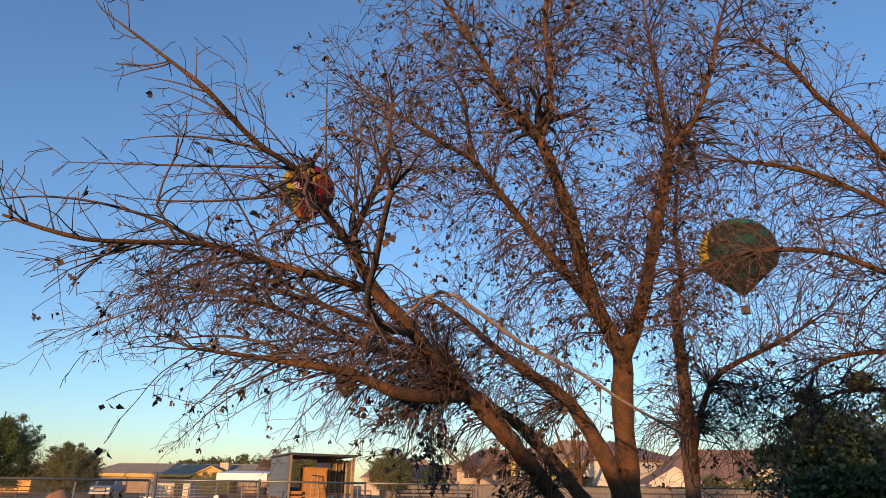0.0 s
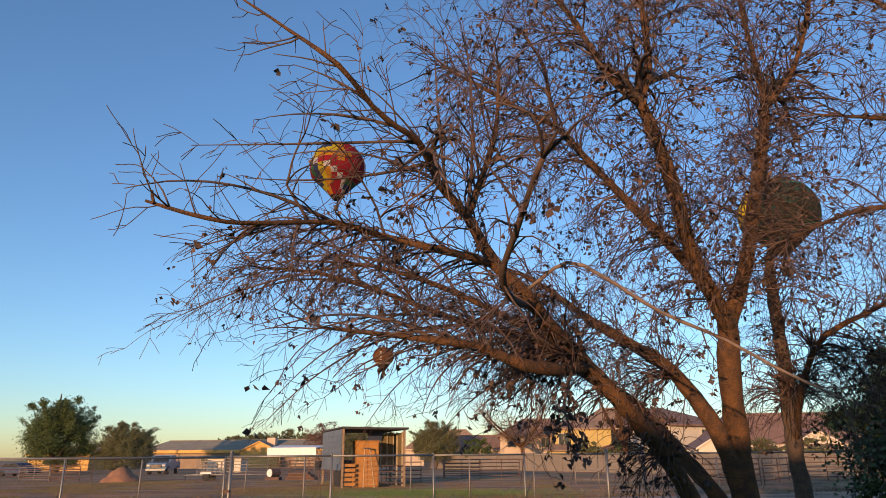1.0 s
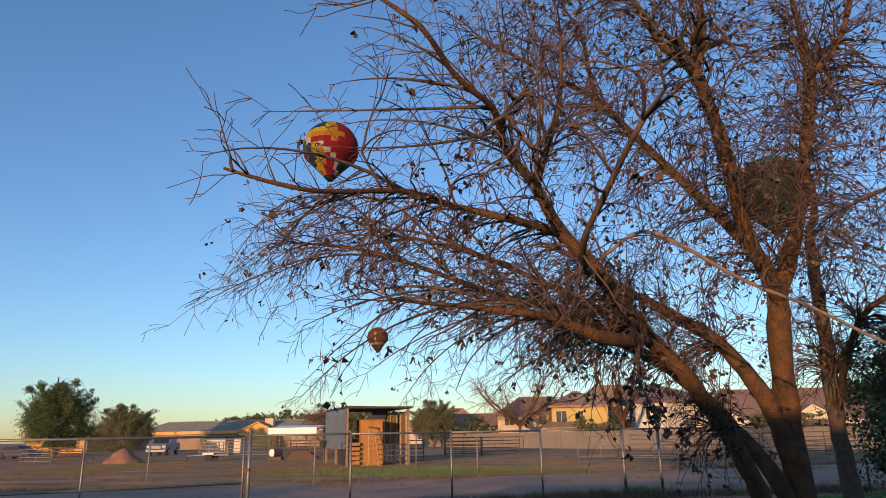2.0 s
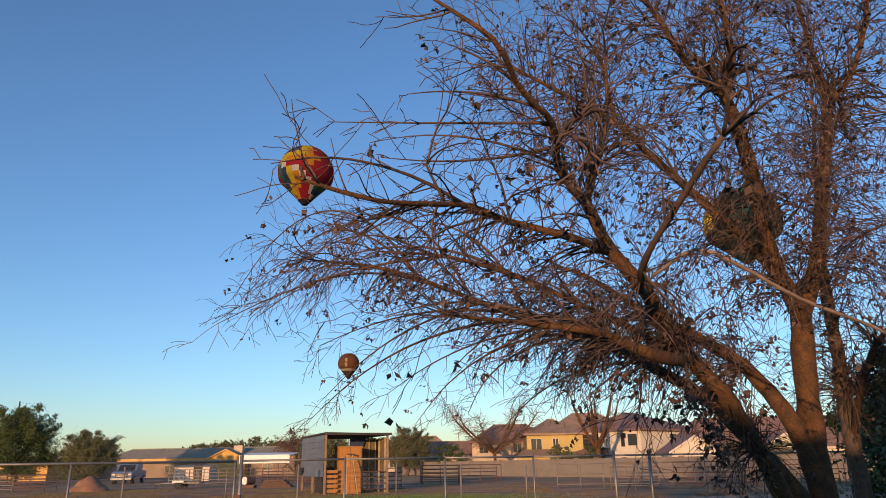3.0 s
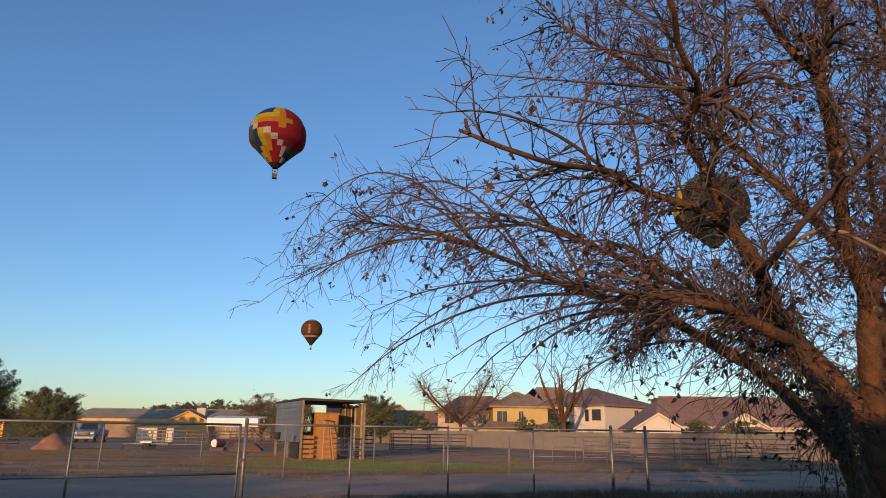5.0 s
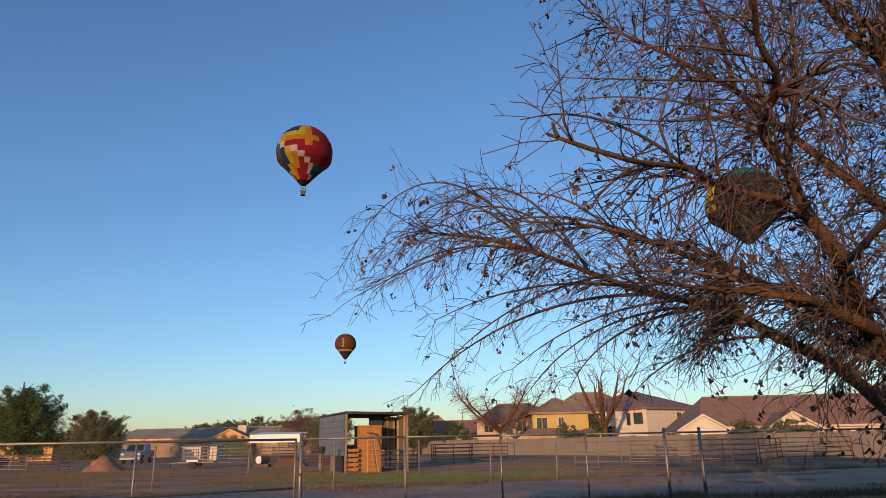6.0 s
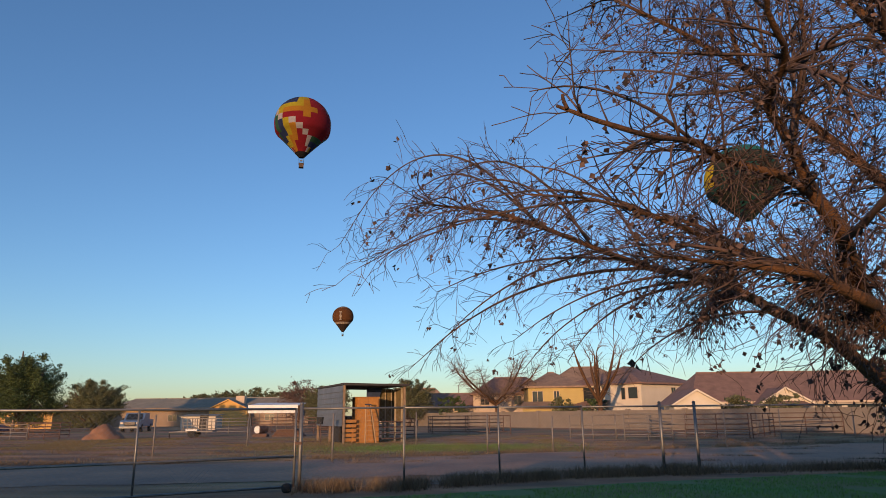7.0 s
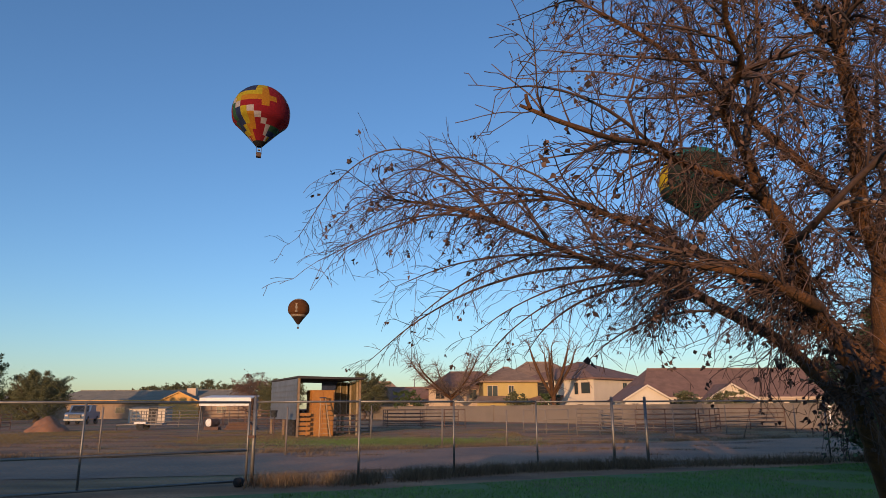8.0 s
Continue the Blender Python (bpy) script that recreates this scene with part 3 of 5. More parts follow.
S3 = limb(tree_c, O3, "limb", [(5.95, 8.4, 4.0, 0.07), (5.3, 8.1, 4.6, 0.055), (4.81, 8.0, 4.85, 0.045), (3.92, 8.0, 5.32, 0.035), (2.9, 8.0, 5.5, 0.015)], BARK, 9)
S4 = limb(tree_c, O3, "limb", [(6.3, 8.5, 2.6, 0.06), (5.6, 8.6, 3.1, 0.05), (4.9, 8.7, 3.3, 0.04), (4.2, 8.8, 3.2, 0.028), (3.6, 8.8, 2.8, 0.012)], BARK, 9)
S5 = limb(tree_c, O3, "limb", [(6.35, 8.55, 2.3, 0.06), (5.5, 9.2, 2.85, 0.045), (4.7, 9.6, 2.95, 0.03), (4.0, 9.8, 2.6, 0.012)], BARK, 9)
grow = Growth()
grow.clothe(S4, 0.25, 0.05, 1.0, 0.16, (-0.4, 0, 0))
grow.clothe(S5, 0.25, 0.05, 1.0, 0.16, (-0.4, 0, 0))
grow.clothe(S1, 0.15, 0.055, 1.1, 0.08, (-0.4, 0, 0))
grow.clothe(S2, 0.25, 0.055, 1.0, 0.12, (-0.4, 0, 0))
grow.clothe(S3, 0.2, 0.055, 1.1, 0.10, (-0.5, 0, 0))
grow.finish(tree_c, O3, pieces=40)


# ---- leafy trees ----
def leafy(name, label, x, y, w, d, h, low, trunk_h, leaf, mat, count, seed, size=0.12, peak=0.0, kind_cat="tree", sprigs=0):
    """A trunk with limbs and a crown of clumps of small leaves; low: the crown's underside."""
    r = random.Random(seed)
    t = thing(name, label, kind_cat, pose(x, y, 0))
    s = Shape()
    s.tube([(0, 0, -0.1), (0.05 * w, 0, trunk_h * 0.5), (0, 0, trunk_h), (0.02, 0.02, h * 0.6)], [0.035 * w + 0.05, 0.03 * w + 0.04, 0.025 * w + 0.03, 0.02], 8)
    for _ in range(9):
        a, e = r.uniform(0, 6.28), r.uniform(0.3, 1.0)
        q = Vector((math.cos(a) * w * 0.4, math.sin(a) * d * 0.4, low + (h - low) * e))
        s.tube([(0, 0, trunk_h * r.uniform(0.5, 1)), q * 0.5 + Vector((0, 0, trunk_h * 0.45)), q], [0.02 * w, 0.013 * w, 0.006], 5)
    part("trunk", s, BARK_DARK, t, smooth=True)
    c = Shape()
    clumps = []
    for _ in range(max(14, min(95, count // 60))):
        while True:
            u = Vector((r.uniform(-1, 1), r.uniform(-1, 1), r.uniform(-1, 1)))
            if 0.35 < u.length < 1.0:
                break
        k = 1 - peak * max(0, u.z * 0.5 + 0.5)
        clumps.append((Vector((u.x * w * 0.5 * k, u.y * d * 0.5 * k, low + (u.z * 0.5 + 0.5) * (h - low))), r.uniform(0.09, 0.24) * min(w, h - low)))
    for _ in range(7):
        clumps.append((Vector((r.gauss(0, 0.16) * w, r.gauss(0, 0.16) * d, h * r.uniform(0.93, 1.05))), 0.07 * min(w, h)))
    spine = []
    for _ in range(sprigs):
        a, up = r.uniform(0, 6.28), r.uniform(0.25, 1.3)
        q = Vector((math.cos(a) * w * 0.5, math.sin(a) * d * 0.5, 0)) * r.uniform(0.15, 0.75)
        q.z = low + (h - low) * r.uniform(0.45, 0.8)
        e = q + Vector((math.cos(a), math.sin(a), up)).normalized() * (h - low) * r.uniform(0.22, 0.42)
        s2 = Shape().tube([q, q.lerp(e, 0.5) + Vector((0, 0, 0.04 * h)), e], [0.03, 0.02, 0.008], 4)
        c.v, c.f = c.v + s2.v, c.f + [tuple(k + len(c.v) for k in f) for f in s2.f]
        spine.append((q, e))
    for i in range(count):
        cc, rad = clumps[i % len(clumps)]
        if sprigs and i % 5 == 0:
            q, e = spine[(i // 5) % sprigs]
            cc, rad = q.lerp(e, r.random()), 0.05 * min(w, h - low)
        q = cc + Vector((r.gauss(0, 0.46), r.gauss(0, 0.46), r.gauss(0, 0.38))) * rad
        q.z = max(q.z, low * 0.9)
        a = Vector((r.gauss(0, 1), r.gauss(0, 1), r.gauss(0.2, 1))).normalized()
        b = a.orthogonal().normalized()
        l, wd = size * r.uniform(0.6, 1.4), size * r.uniform(0.25, 0.5)
        v = len(c.v)
        for p in (q - a * l * 0.5, q + b * wd, q + a * l * 0.5, q - b * wd):
            c.v.append(tuple(p))
        c.f.append((v, v + 1, v + 2, v + 3))
    tagged(part("crown", c, mat, t), kind="stuff")
    return t


leafy("tree", "dense dark green rounded citrus tree beside the lawn", 10.2, 18.4, 6.8, 6.0, 4.0, 0.3, 1.0, 0, LEAF, 60000, 3, 0.13)
leafy("tree", "dense green conical tree behind the far yard", -65.0, 92, 11, 10, 9.2, 0.5, 1.5, 0, LEAF, 42000, 4, 0.2, 0.5, sprigs=34)
leafy("tree", "shaggy olive mesquite tree behind the parked pickup", -56.6, 95, 8.4, 8, 6.2, 0.4, 1.2, 0, LEAF_DRY, 36000, 5, 0.16, 0.35, sprigs=46)
leafy("tree", "low olive tree beside the open shed", -23.4, 92, 6.0, 5, 4.9, 0.6, 1.2, 0, LEAF_DRY, 16000, 8, 0.16, sprigs=16)
leafy("tree", "round olive tree behind the boundary wall and shed", -13.6, 104, 6.6, 6, 6.5, 1.2, 1.4, 0, LEAF_DRY, 22000, 6, 0.17, sprigs=20)


# ---- chain-link fence ----
def pipe(s, a, b, r=0.03, sides=8):
    s.tube([a, b], r, sides)
    return s


def chain_link(s, a, b, z0, z1, cell=0.075, r=0.0018):
    """Diagonal wires both ways between two posts."""
    a, b = Vector(a), Vector(b)
    u = b - a
    length = u.length
    u.normalize()
    h = z1 - z0
    for way in (1, -1):
        k = -h
        while k < length:
            t0, t1 = max(0.0, -k), min(h, length - k)
            if t1 > t0:
                p0, p1 = (k + t0, t0), (k + t1, t1)
                if way < 0:
                    p0, p1 = (length - p0[0], p0[1]), (length - p1[0], p1[1])
                s.tube([a + u * p0[0] + Vector((0, 0, z0 + p0[1])), a + u * p1[0] + Vector((0, 0, z0 + p1[1]))], r, 3, caps=False)
            k += cell * 1.414


POSTS = [(-7.45, 16.55), (-5.13, 16.91), (-2.90, 18.47), (-0.60, 19.77), (1.65, 20.40), (2.66, 20.60), (8.6, 21.9), (12.5, 22.7), (17, 23.6)]
fence = thing("fence", "tall galvanised chain-link fence along the lawn", "fence", pose(-7.45, 16.55, 0))
ox, oy = POSTS[0]
mesh = Shape()
for i, (x, y) in enumerate(POSTS):
    thick = 0.042 if i in (0, 4, 5) else 0.026
    top = 1.88 if i in (0, 4, 5) else 1.80
    s = Shape()
    s.tube([(x - ox, y - oy, -0.1), (x - ox, y - oy, top)], thick, 10)
    s.revolve([(thick * 1.15, top), (thick * 1.0, top + 0.03), (0.01, top + 0.05)], 10, (x - ox, y - oy, 0))
    part("post", s, STEEL, fence, smooth=True)
    if i:
        px, py = POSTS[i - 1]
        part("top_rail", pipe(Shape(), (px - ox, py - oy, 1.79), (x - ox, y - oy, 1.79), 0.024), STEEL, fence, smooth=True)
        part("tension_wire", pipe(Shape(), (px - ox, py - oy, 0.06), (x - ox, y - oy, 0.06), 0.004, 4), WIRE, fence)
        chain_link(mesh, (px - ox, py - oy, 0), (x - ox, y - oy, 0), 0.05, 1.78)
tagged(part("wire_mesh", mesh, WIRE, fence), kind="stuff")

# the wheeled gate
GA, GB = Vector((-7.56, 16.48, 0)), Vector((-13.2, 12.75, 0))
gate = thing("gate", "wide chain-link drive gate on a small wheel", "gate", pose(*GA))
gd = GB - GA
mid = gd * 0.49
part("stile", pipe(Shape(), (0, 0, 0.08), (0, 0, 1.8), 0.028), STEEL, gate, smooth=True)
part("stile", pipe(Shape(), tuple(mid + Vector((0, 0, 0.08))), tuple(mid + Vector((0, 0, 1.78))), 0.024), STEEL, gate, smooth=True)
part("stile", pipe(Shape(), tuple(gd + Vector((0, 0, 0.08))), tuple(gd + Vector((0, 0, 1.8))), 0.028), STEEL, gate, smooth=True)
for z, nm in ((1.78, "top_rail"), (0.74, "middle_rail"), (0.10, "bottom_rail")):
    part(nm, pipe(Shape(), (0, 0, z), tuple(gd + Vector((0, 0, z))), 0.026), STEEL, gate, smooth=True)
s = Shape()
chain_link(s, (0, 0, 0), tuple(gd), 0.1, 1.78)
tagged(part("wire_mesh", s, WIRE, gate), kind="stuff")
s = Shape().tube([(-0.09, -0.40, 0.1), (-0.03, -0.30, 0.1)], 0.1, 16)
wheel = part("wheel", s, RUBBER, gate, smooth=True)
part("fork", Shape().box((-0.08, -0.37, 0.1), (-0.03, -0.02, 0.16)), STEEL, wheel)
part("latch", Shape().box((0.0, -0.03, 1.0), (0.16, 0.03, 1.06)), RUST, gate)
post = thing("gate_post", "galvanised gate post at the lane's edge", "post", pose(-13.5, 12.6, 0))
part("post", pipe(Shape(), (0, 0, -0.1), (0, 0, 1.9), 0.045), STEEL, post, smooth=True)

# low posts of the far fence along the lane
for x, y, h in ((-16.8, 29.2, 1.7), (-16.3, 39.5, 1.5), (-8.74, 26.3, 1.68), (-6.8, 39.3, 1.75), (-3.0, 31.8, 1.6), (-0.2, 31.2, 1.5), (8.1, 34.0, 1.6), (15.0, 44.3, 1.7), (18.7, 43.0, 1.7), (-26, 30.5, 1.6)):
    s = Shape().tube([(0, 0, -0.1), (0.01, 0, h)], 0.035, 8)
    s.revolve([(0.04, h), (0.03, h + 0.03), (0.005, h + 0.04)], 8)
    single("fence_post", s, PALE_PIPE, "pale steel line post beyond the lane", "post", group="posts beyond the lane", m=pose(x, y, 0), smooth=True)


# ---- corral panels ----
def corral(x0, y0, x1, y1, h, rails, mat, label, uprights=1):
    length = math.hypot(x1 - x0, y1 - y0)
    t = thing("corral_panel", label, "panel", pose(x0, y0, 0, 0, 0, math.degrees(math.atan2(y1 - y0, x1 - x0))), "pipe corral panels")
    for k in range(uprights + 2):
        x = length * k / (uprights + 1)
        part("upright", pipe(Shape(), (x, 0, -0.03), (x, 0, h), 0.035, 6), mat, t, smooth=True)
    for k in range(rails):
        z = h - k * (h - 0.25) / max(1, rails - 1) - 0.02
        part("rail", pipe(Shape(), (0, 0, z), (length, 0, z), 0.034, 6), mat, t, smooth=True)
    return t


RUSTY, PALE = "rusty brown pipe corral panel on bare soil", "pale weathered pipe corral panel on bare soil"
for x0, y0, x1, y1, h, n, mt in (
        (-7.2, 59.5, -4.2, 59.0, 1.5, 5, RUST), (-4.1, 59.0, -0.7, 58.5, 1.5, 2, RUST), (-7.2, 59.6, -8.0, 66, 1.5, 5, RUST),
        (-8.0, 66.2, -1.0, 65.4, 1.5, 5, RUST), (2.7, 47.4, 5.6, 46.9, 1.5, 3, PALE_PIPE), (5.5, 43.8, 8.0, 42.4, 1.55, 6, PALE_PIPE),
        (5.6, 47, 9.8, 46, 1.5, 3, PALE_PIPE), (8.0, 42.4, 8.6, 50, 1.5, 4, PALE_PIPE), (9.8, 46, 13.4, 45, 1.5, 5, RUST),
        (8.8, 50.5, 15.5, 49, 1.5, 5, PALE_PIPE), (13.6, 45, 17.0, 50, 1.5, 4, RUST), (17.5, 52, 22, 50.6, 1.5, 5, RUST),
        (-25.0, 67.0, -21.0, 66.5, 1.5, 5, RUST), (-20.9, 66.5, -16.8, 66.0, 1.5, 5, RUST), (-29.5, 67.3, -25.2, 67.0, 1.5, 5, PALE_PIPE),
        (-16.6, 58, -13.8, 56.5, 1.5, 5, RUST), (-25.0, 73, -18, 72, 1.5, 5, RUST), (-33.0, 70, -29.6, 67.3, 1.5, 5, PALE_PIPE),
        (-40, 62, -46, 61, 1.3, 4, RUST), (-46.2, 61, -52, 60, 1.3, 4, RUST), (-12.6, 52.5, -8, 51.5, 1.4, 5, RUST), (-39.4, 55.4, -36.6, 55.0, 1.25, 5, RUST), (-43.0, 56.4, -39.6, 55.5, 1.2, 4, PALE_PIPE)):
    corral(x0, y0, x1, y1, h, n, mt, RUSTY if mt is RUST else PALE)

# ---- open shed ----
SA = 26.0
shed = thing("shed", "open-fronted metal shed with tin side and dark flat roof", "shed", pose(-11.38, 42.07, 0, 0, 0, SA))
SW, SD, SH = 3.85, 6.6, 3.42
for x, y, h in ((0, 0, SH), (SW, 0, SH - 0.05), (0, SD, SH - 0.12), (SW, SD, SH - 0.12), (0, SD / 2, SH - 0.06), (SW, SD / 2, SH - 0.06)):
    part("post", Shape().box((x - 0.06, y - 0.06, -0.05), (x + 0.06, y + 0.06, h)), TIMBER, shed)
s = Shape().slab([(-0.12, -0.35, SH + 0.12), (SW + 0.15, -0.35, SH + 0.05), (SW + 0.15, SD + 0.2, SH + 0.06), (-0.12, SD + 0.2, SH + 0.10)], (0, 0, -0.10))
roof = part("roof", s, ROOF_DARK, shed, "dark sagging flat roof")
part("fascia", Shape().box((-0.14, -0.40, SH - 0.04), (SW + 0.17, -0.355, SH + 0.08)), ROOF_DARK, roof)
# ribbed tin sheets on the side that faces the drive
for k in range(7):
    z1 = SH - 0.02 - k * 0.34
    z0 = z1 - 0.345
    s = Shape()
    for y0, y1 in ((0.0, 2.2), (2.2, 4.4), (4.4, SD)):
        s.slab([(-0.115, y0 + 0.004, z0 - 0.02), (-0.115, y1, z0 - 0.02), (-0.065, y1, z1), (-0.065, y0 + 0.004, z1)], (0.008, 0, 0))
    part("tin_sheet", s, TIN, shed)
for k in range(13):
    part("slat", Shape().box((SW + 0.07, 0.3 + k * 0.47, 1.25), (SW + 0.10, 0.3 + k * 0.47 + 0.40, SH - 0.2)), BOARD, shed, "olive weathered board")
for k in range(5):
    part("stud", Shape().box((SW - 0.02, 0.5 + k * 1.25, 0), (SW + 0.065, 0.60 + k * 1.25, SH - 0.15)), STUD, shed, "pale wooden stud")
part("tarp", Shape().slab([(2.0, 1.95, SH - 0.1), (3.05, 1.95, SH - 0.1), (2.85, 1.92, 2.75), (2.0, 1.95, 2.6)], (0, 0.03, 0)), TARP, shed, "dark blue hanging tarp")
for k in range(7):
    part("slat", Shape().box((2.30 + k * 0.215, 2.10, 1.25), (2.30 + k * 0.215 + 0.20, 2.13, SH - 0.14)), BOARD, shed, "olive weathered board")
for k in range(4):
    part("stud", Shape().box((2.42 + k * 0.42, 2.02, 1.1 if k else 0), (2.48 + k * 0.42, 2.095, SH - 0.14)), STUD, shed, "pale wooden stud")
for k in range(5):
    part("board", Shape().box((0.06, 0.05, 0.12 + k * 0.27), (0.80, 0.09, 0.30 + k * 0.27)), PLY, shed, "reddish horizontal board")
for k in range(4):
    part("rail", pipe(Shape(), (2.35, -0.02, 0.25 + k * 0.33), (SW, -0.02, 0.25 + k * 0.33), 0.03, 6), RUST, shed)
locker = thing("plywood_cabinet", "tall orange plywood cabinet inside the open shed", "cabinet", pose(-11.38, 42.07, 0, 0, 0, SA) @ pose(0.95, 0.35, 0))
part("body", Shape().box((0, 0.03, 0), (1.38, 1.2, 2.68)), PLY, locker)
part("door", Shape().box((0.06, 0, 0.06), (0.66, 0.027, 2.62)), PLY, locker)
part("door", Shape().box((0.71, 0, 0.06), (1.32, 0.027, 2.62)), PLY, locker)
part("top", Shape().box((-0.04, -0.03, 2.683), (1.42, 1.24, 2.73)), PLY, locker)
dark_box = thing("storage_box", "dark stacked storage boxes in the shed", "box", pose(-11.38, 42.07, 0, 0, 0, SA) @ pose(0.15, 1.6, 0))
part("body", Shape().box((0, 0, 0), (0.9, 1.6, 1.5)), DARK, dark_box)
part("lid", Shape().box((-0.03, -0.03, 1.503), (0.93, 1.63, 1.58)), ROOF_DARK, dark_box)
ladder = thing("step_ladder", "tan wooden step ladder standing before the cabinet", "ladder", pose(-11.38, 42.07, 0, 0, 0, SA) @ pose(1.45, -0.35, 0))
for sx in (0, 1):
    part("stile", Shape().tube([(-0.30 + 0.85 * sx * 0.8, -0.3, 0), (-0.12 + 0.3 * sx, 0.25, 2.25)], 0.04, 6), LADDER, ladder)
for k in range(7):
    f = (k + 0.7) / 8
    xa, xb = -0.30 + 0.18 * f, 0.38 - 0.20 * f
    part("rung", Shape().box((xa, -0.3 + 0.55 * f - 0.04, 2.25 * f - 0.015), (xb, -0.3 + 0.55 * f + 0.04, 2.25 * f + 0.015)), LADDER, ladder)
part("top_cap", Shape().box((-0.16, 0.18, 2.24), (0.22, 0.34, 2.30)), TARP, ladder, "blue top cap")


# ---- houses ----
def window(parent, x, z, w, h, y=0.0):
    f = part("window", Shape().box((x, y - 0.05, z), (x + w, y - 0.006, z + h)), STUCCO_P, parent)
    part("pane", Shape().box((x + 0.07, y - 0.065, z + 0.07), (x + w / 2 - 0.03, y - 0.053, z + h - 0.07)), GLASS, f)
    part("pane", Shape().box((x + w / 2 + 0.03, y - 0.065, z + 0.07), (x + w - 0.07, y - 0.053, z + h - 0.07)), GLASS, f)


def hip(w, d, z0, z1, over, inset):
    """A roof over the rectangle (0, 0) to (w, d), ridge along x, hipped by inset at each end."""
    a, b, c, e = (-over, -over, z0), (w + over, -over, z0), (w + over, d + over, z0), (-over, d + over, z0)
    r1, r2 = (inset - (over if inset == 0 else 0), d / 2, z1), (w - inset + (over if inset == 0 else 0), d / 2, z1)
    s = Shape()
    t = (0, 0, -0.16)
    s.slab([a, b, r2, r1], t).slab([c, e, r1, r2], t)
    s.slab([b, c, r2], t).slab([e, a, r1], t)
    return s


def house(label, m, w, d, wall, ridge, mat, roof_mat, inset, windows, trim=STUCCO_P, over=0.5):
    t = thing("house", label, "house", m)
    wl = Shape().box((0, 0, -0.1), (w, d, wall))
    if inset == 0:
        for x in (0, w - 0.2):
            wl.slab([(x, 0, wall), (x, d, wall), (x, d / 2, ridge - 0.2)], (0.2, 0, 0))
    part("wall", wl, mat, t)
    rf = part("roof", hip(w, d, wall, ridge, over, inset), roof_mat, t)
    part("ridge_cap", pipe(Shape(), (inset, d / 2, ridge + 0.02), (w - inset, d / 2, ridge + 0.02), 0.09, 6), roof_mat, rf)
    part("fascia", Shape().box((-over, -over - 0.04, wall - 0.2), (w + over, -over - 0.005, wall + 0.02)), trim, t)
    for x, z, ww, hh in windows:
        window(t, x, z, ww, hh)
    return t


def gable(parent, x, w, wall, peak, depth, mat, roof_mat, trim, front=-2.0):
    """A front gable with its own pitched roof, standing out from the house wall."""
    s = Shape()
    s.slab([(x, front, -0.1), (x + w, front, -0.1), (x + w, front, wall), (x + w / 2, front, peak), (x, front, wall)], (0, -front - 0.01, 0))
    g = part("gable", s, mat, parent)
    r = Shape()
    o = 0.35
    k = (peak - wall) / (w / 2)
    lo = wall - o * k
    r.slab([(x - o, front - o, lo + 0.14), (x + w / 2, front - o, peak + 0.14), (x + w / 2, depth, peak + 0.14), (x - o, depth, lo + 0.14)], (0, 0, -0.12))
    r.slab([(x + w / 2, front - o, peak + 0.14), (x + w + o, front - o, lo + 0.14), (x + w + o, depth, lo + 0.14), (x + w / 2, depth, peak + 0.14)], (0, 0, -0.12))
    part("gable_roof", r, roof_mat, g)
    b = Shape()
    b.slab([(x - o, front - o - 0.03, lo - 0.05), (x + w / 2, front - o - 0.03, peak - 0.05), (x + w / 2, front - o - 0.03, peak + 0.15), (x - o, front - o - 0.03, lo + 0.15)], (0, 0.025, 0))
    b.slab([(x + w / 2, front - o - 0.03, peak - 0.05), (x + w + o, front - o - 0.03, lo - 0.05), (x + w + o, front - o - 0.03, lo + 0.15), (x + w / 2, front - o - 0.03, peak + 0.15)], (0, 0.025, 0))
    part("barge_board", b, trim, g)
    return g


# yellow two-storey house
h1 = house("two-storey yellow stucco house with hipped tan roof", pose(3.6, 95, 0), 7.4, 10, 5.2, 7.3, STUCCO_Y, TILE_ROOF_T, 3.2, [(0.5, 3.0, 1.5, 1.6), (3.4, 3.2, 0.8, 1.4)], TILE_ROOF_T)
part("porch_roof", Shape().slab([(-1.5, -3, 2.4), (4.6, -3, 2.4), (3.6, 0, 3.2), (-0.6, 0, 3.2)], (0, 0, -0.14)), TILE_ROOF_T, h1)
part("porch_wall", Shape().box((-1.0, -2.4, -0.1), (4.2, -2.2, 2.35)), STUCCO_Y, h1)
house("rear wing of a yellow stucco house with tan roof", pose(7.0, 101, 0), 12.0, 10, 5.6, 8.4, STUCCO_Y, TILE_ROOF_T, 4.0, [])
# white two-storey house, cornerwise to the view
h2 = house("two-storey cream stucco house with brown hipped roof", pose(17.1, 88.0, 0, 0, 0, 40), 12.0, 12.5, 5.3, 7.7, STUCCO_W, TILE_ROOF, 4.8, [(6.2, 3.2, 1.0, 1.6)], TILE_ROOF)
for y0, z, ww, hh in ((0.5, 3.3, 1.5, 1.5), (2.4, 3.2, 0.7, 1.6), (7.4, 3.0, 2.0, 2.0), (0.6, 0.5, 1.8, 1.3)):
    f = part("window", Shape().box((-0.05, y0, z), (-0.006, y0 + ww, z + hh)), STUCCO_P, h2)
    part("pane", Shape().box((-0.065, y0 + 0.07, z + 0.07), (-0.053, y0 + ww - 0.07, z + hh - 0.07)), GLASS, f)
part("porch_roof", Shape().slab([(-2.6, 5.0, 2.3), (0, 5.0, 3.2), (0, 10.5, 3.2), (-2.6, 10.5, 2.3)], (0, 0, -0.14)), TILE_ROOF, h2)
for y in (5.3, 10.2):
    part("porch_post", Shape().box((-2.5, y, -0.1), (-2.25, y + 0.25, 2.25)), STUCCO_W, h2)
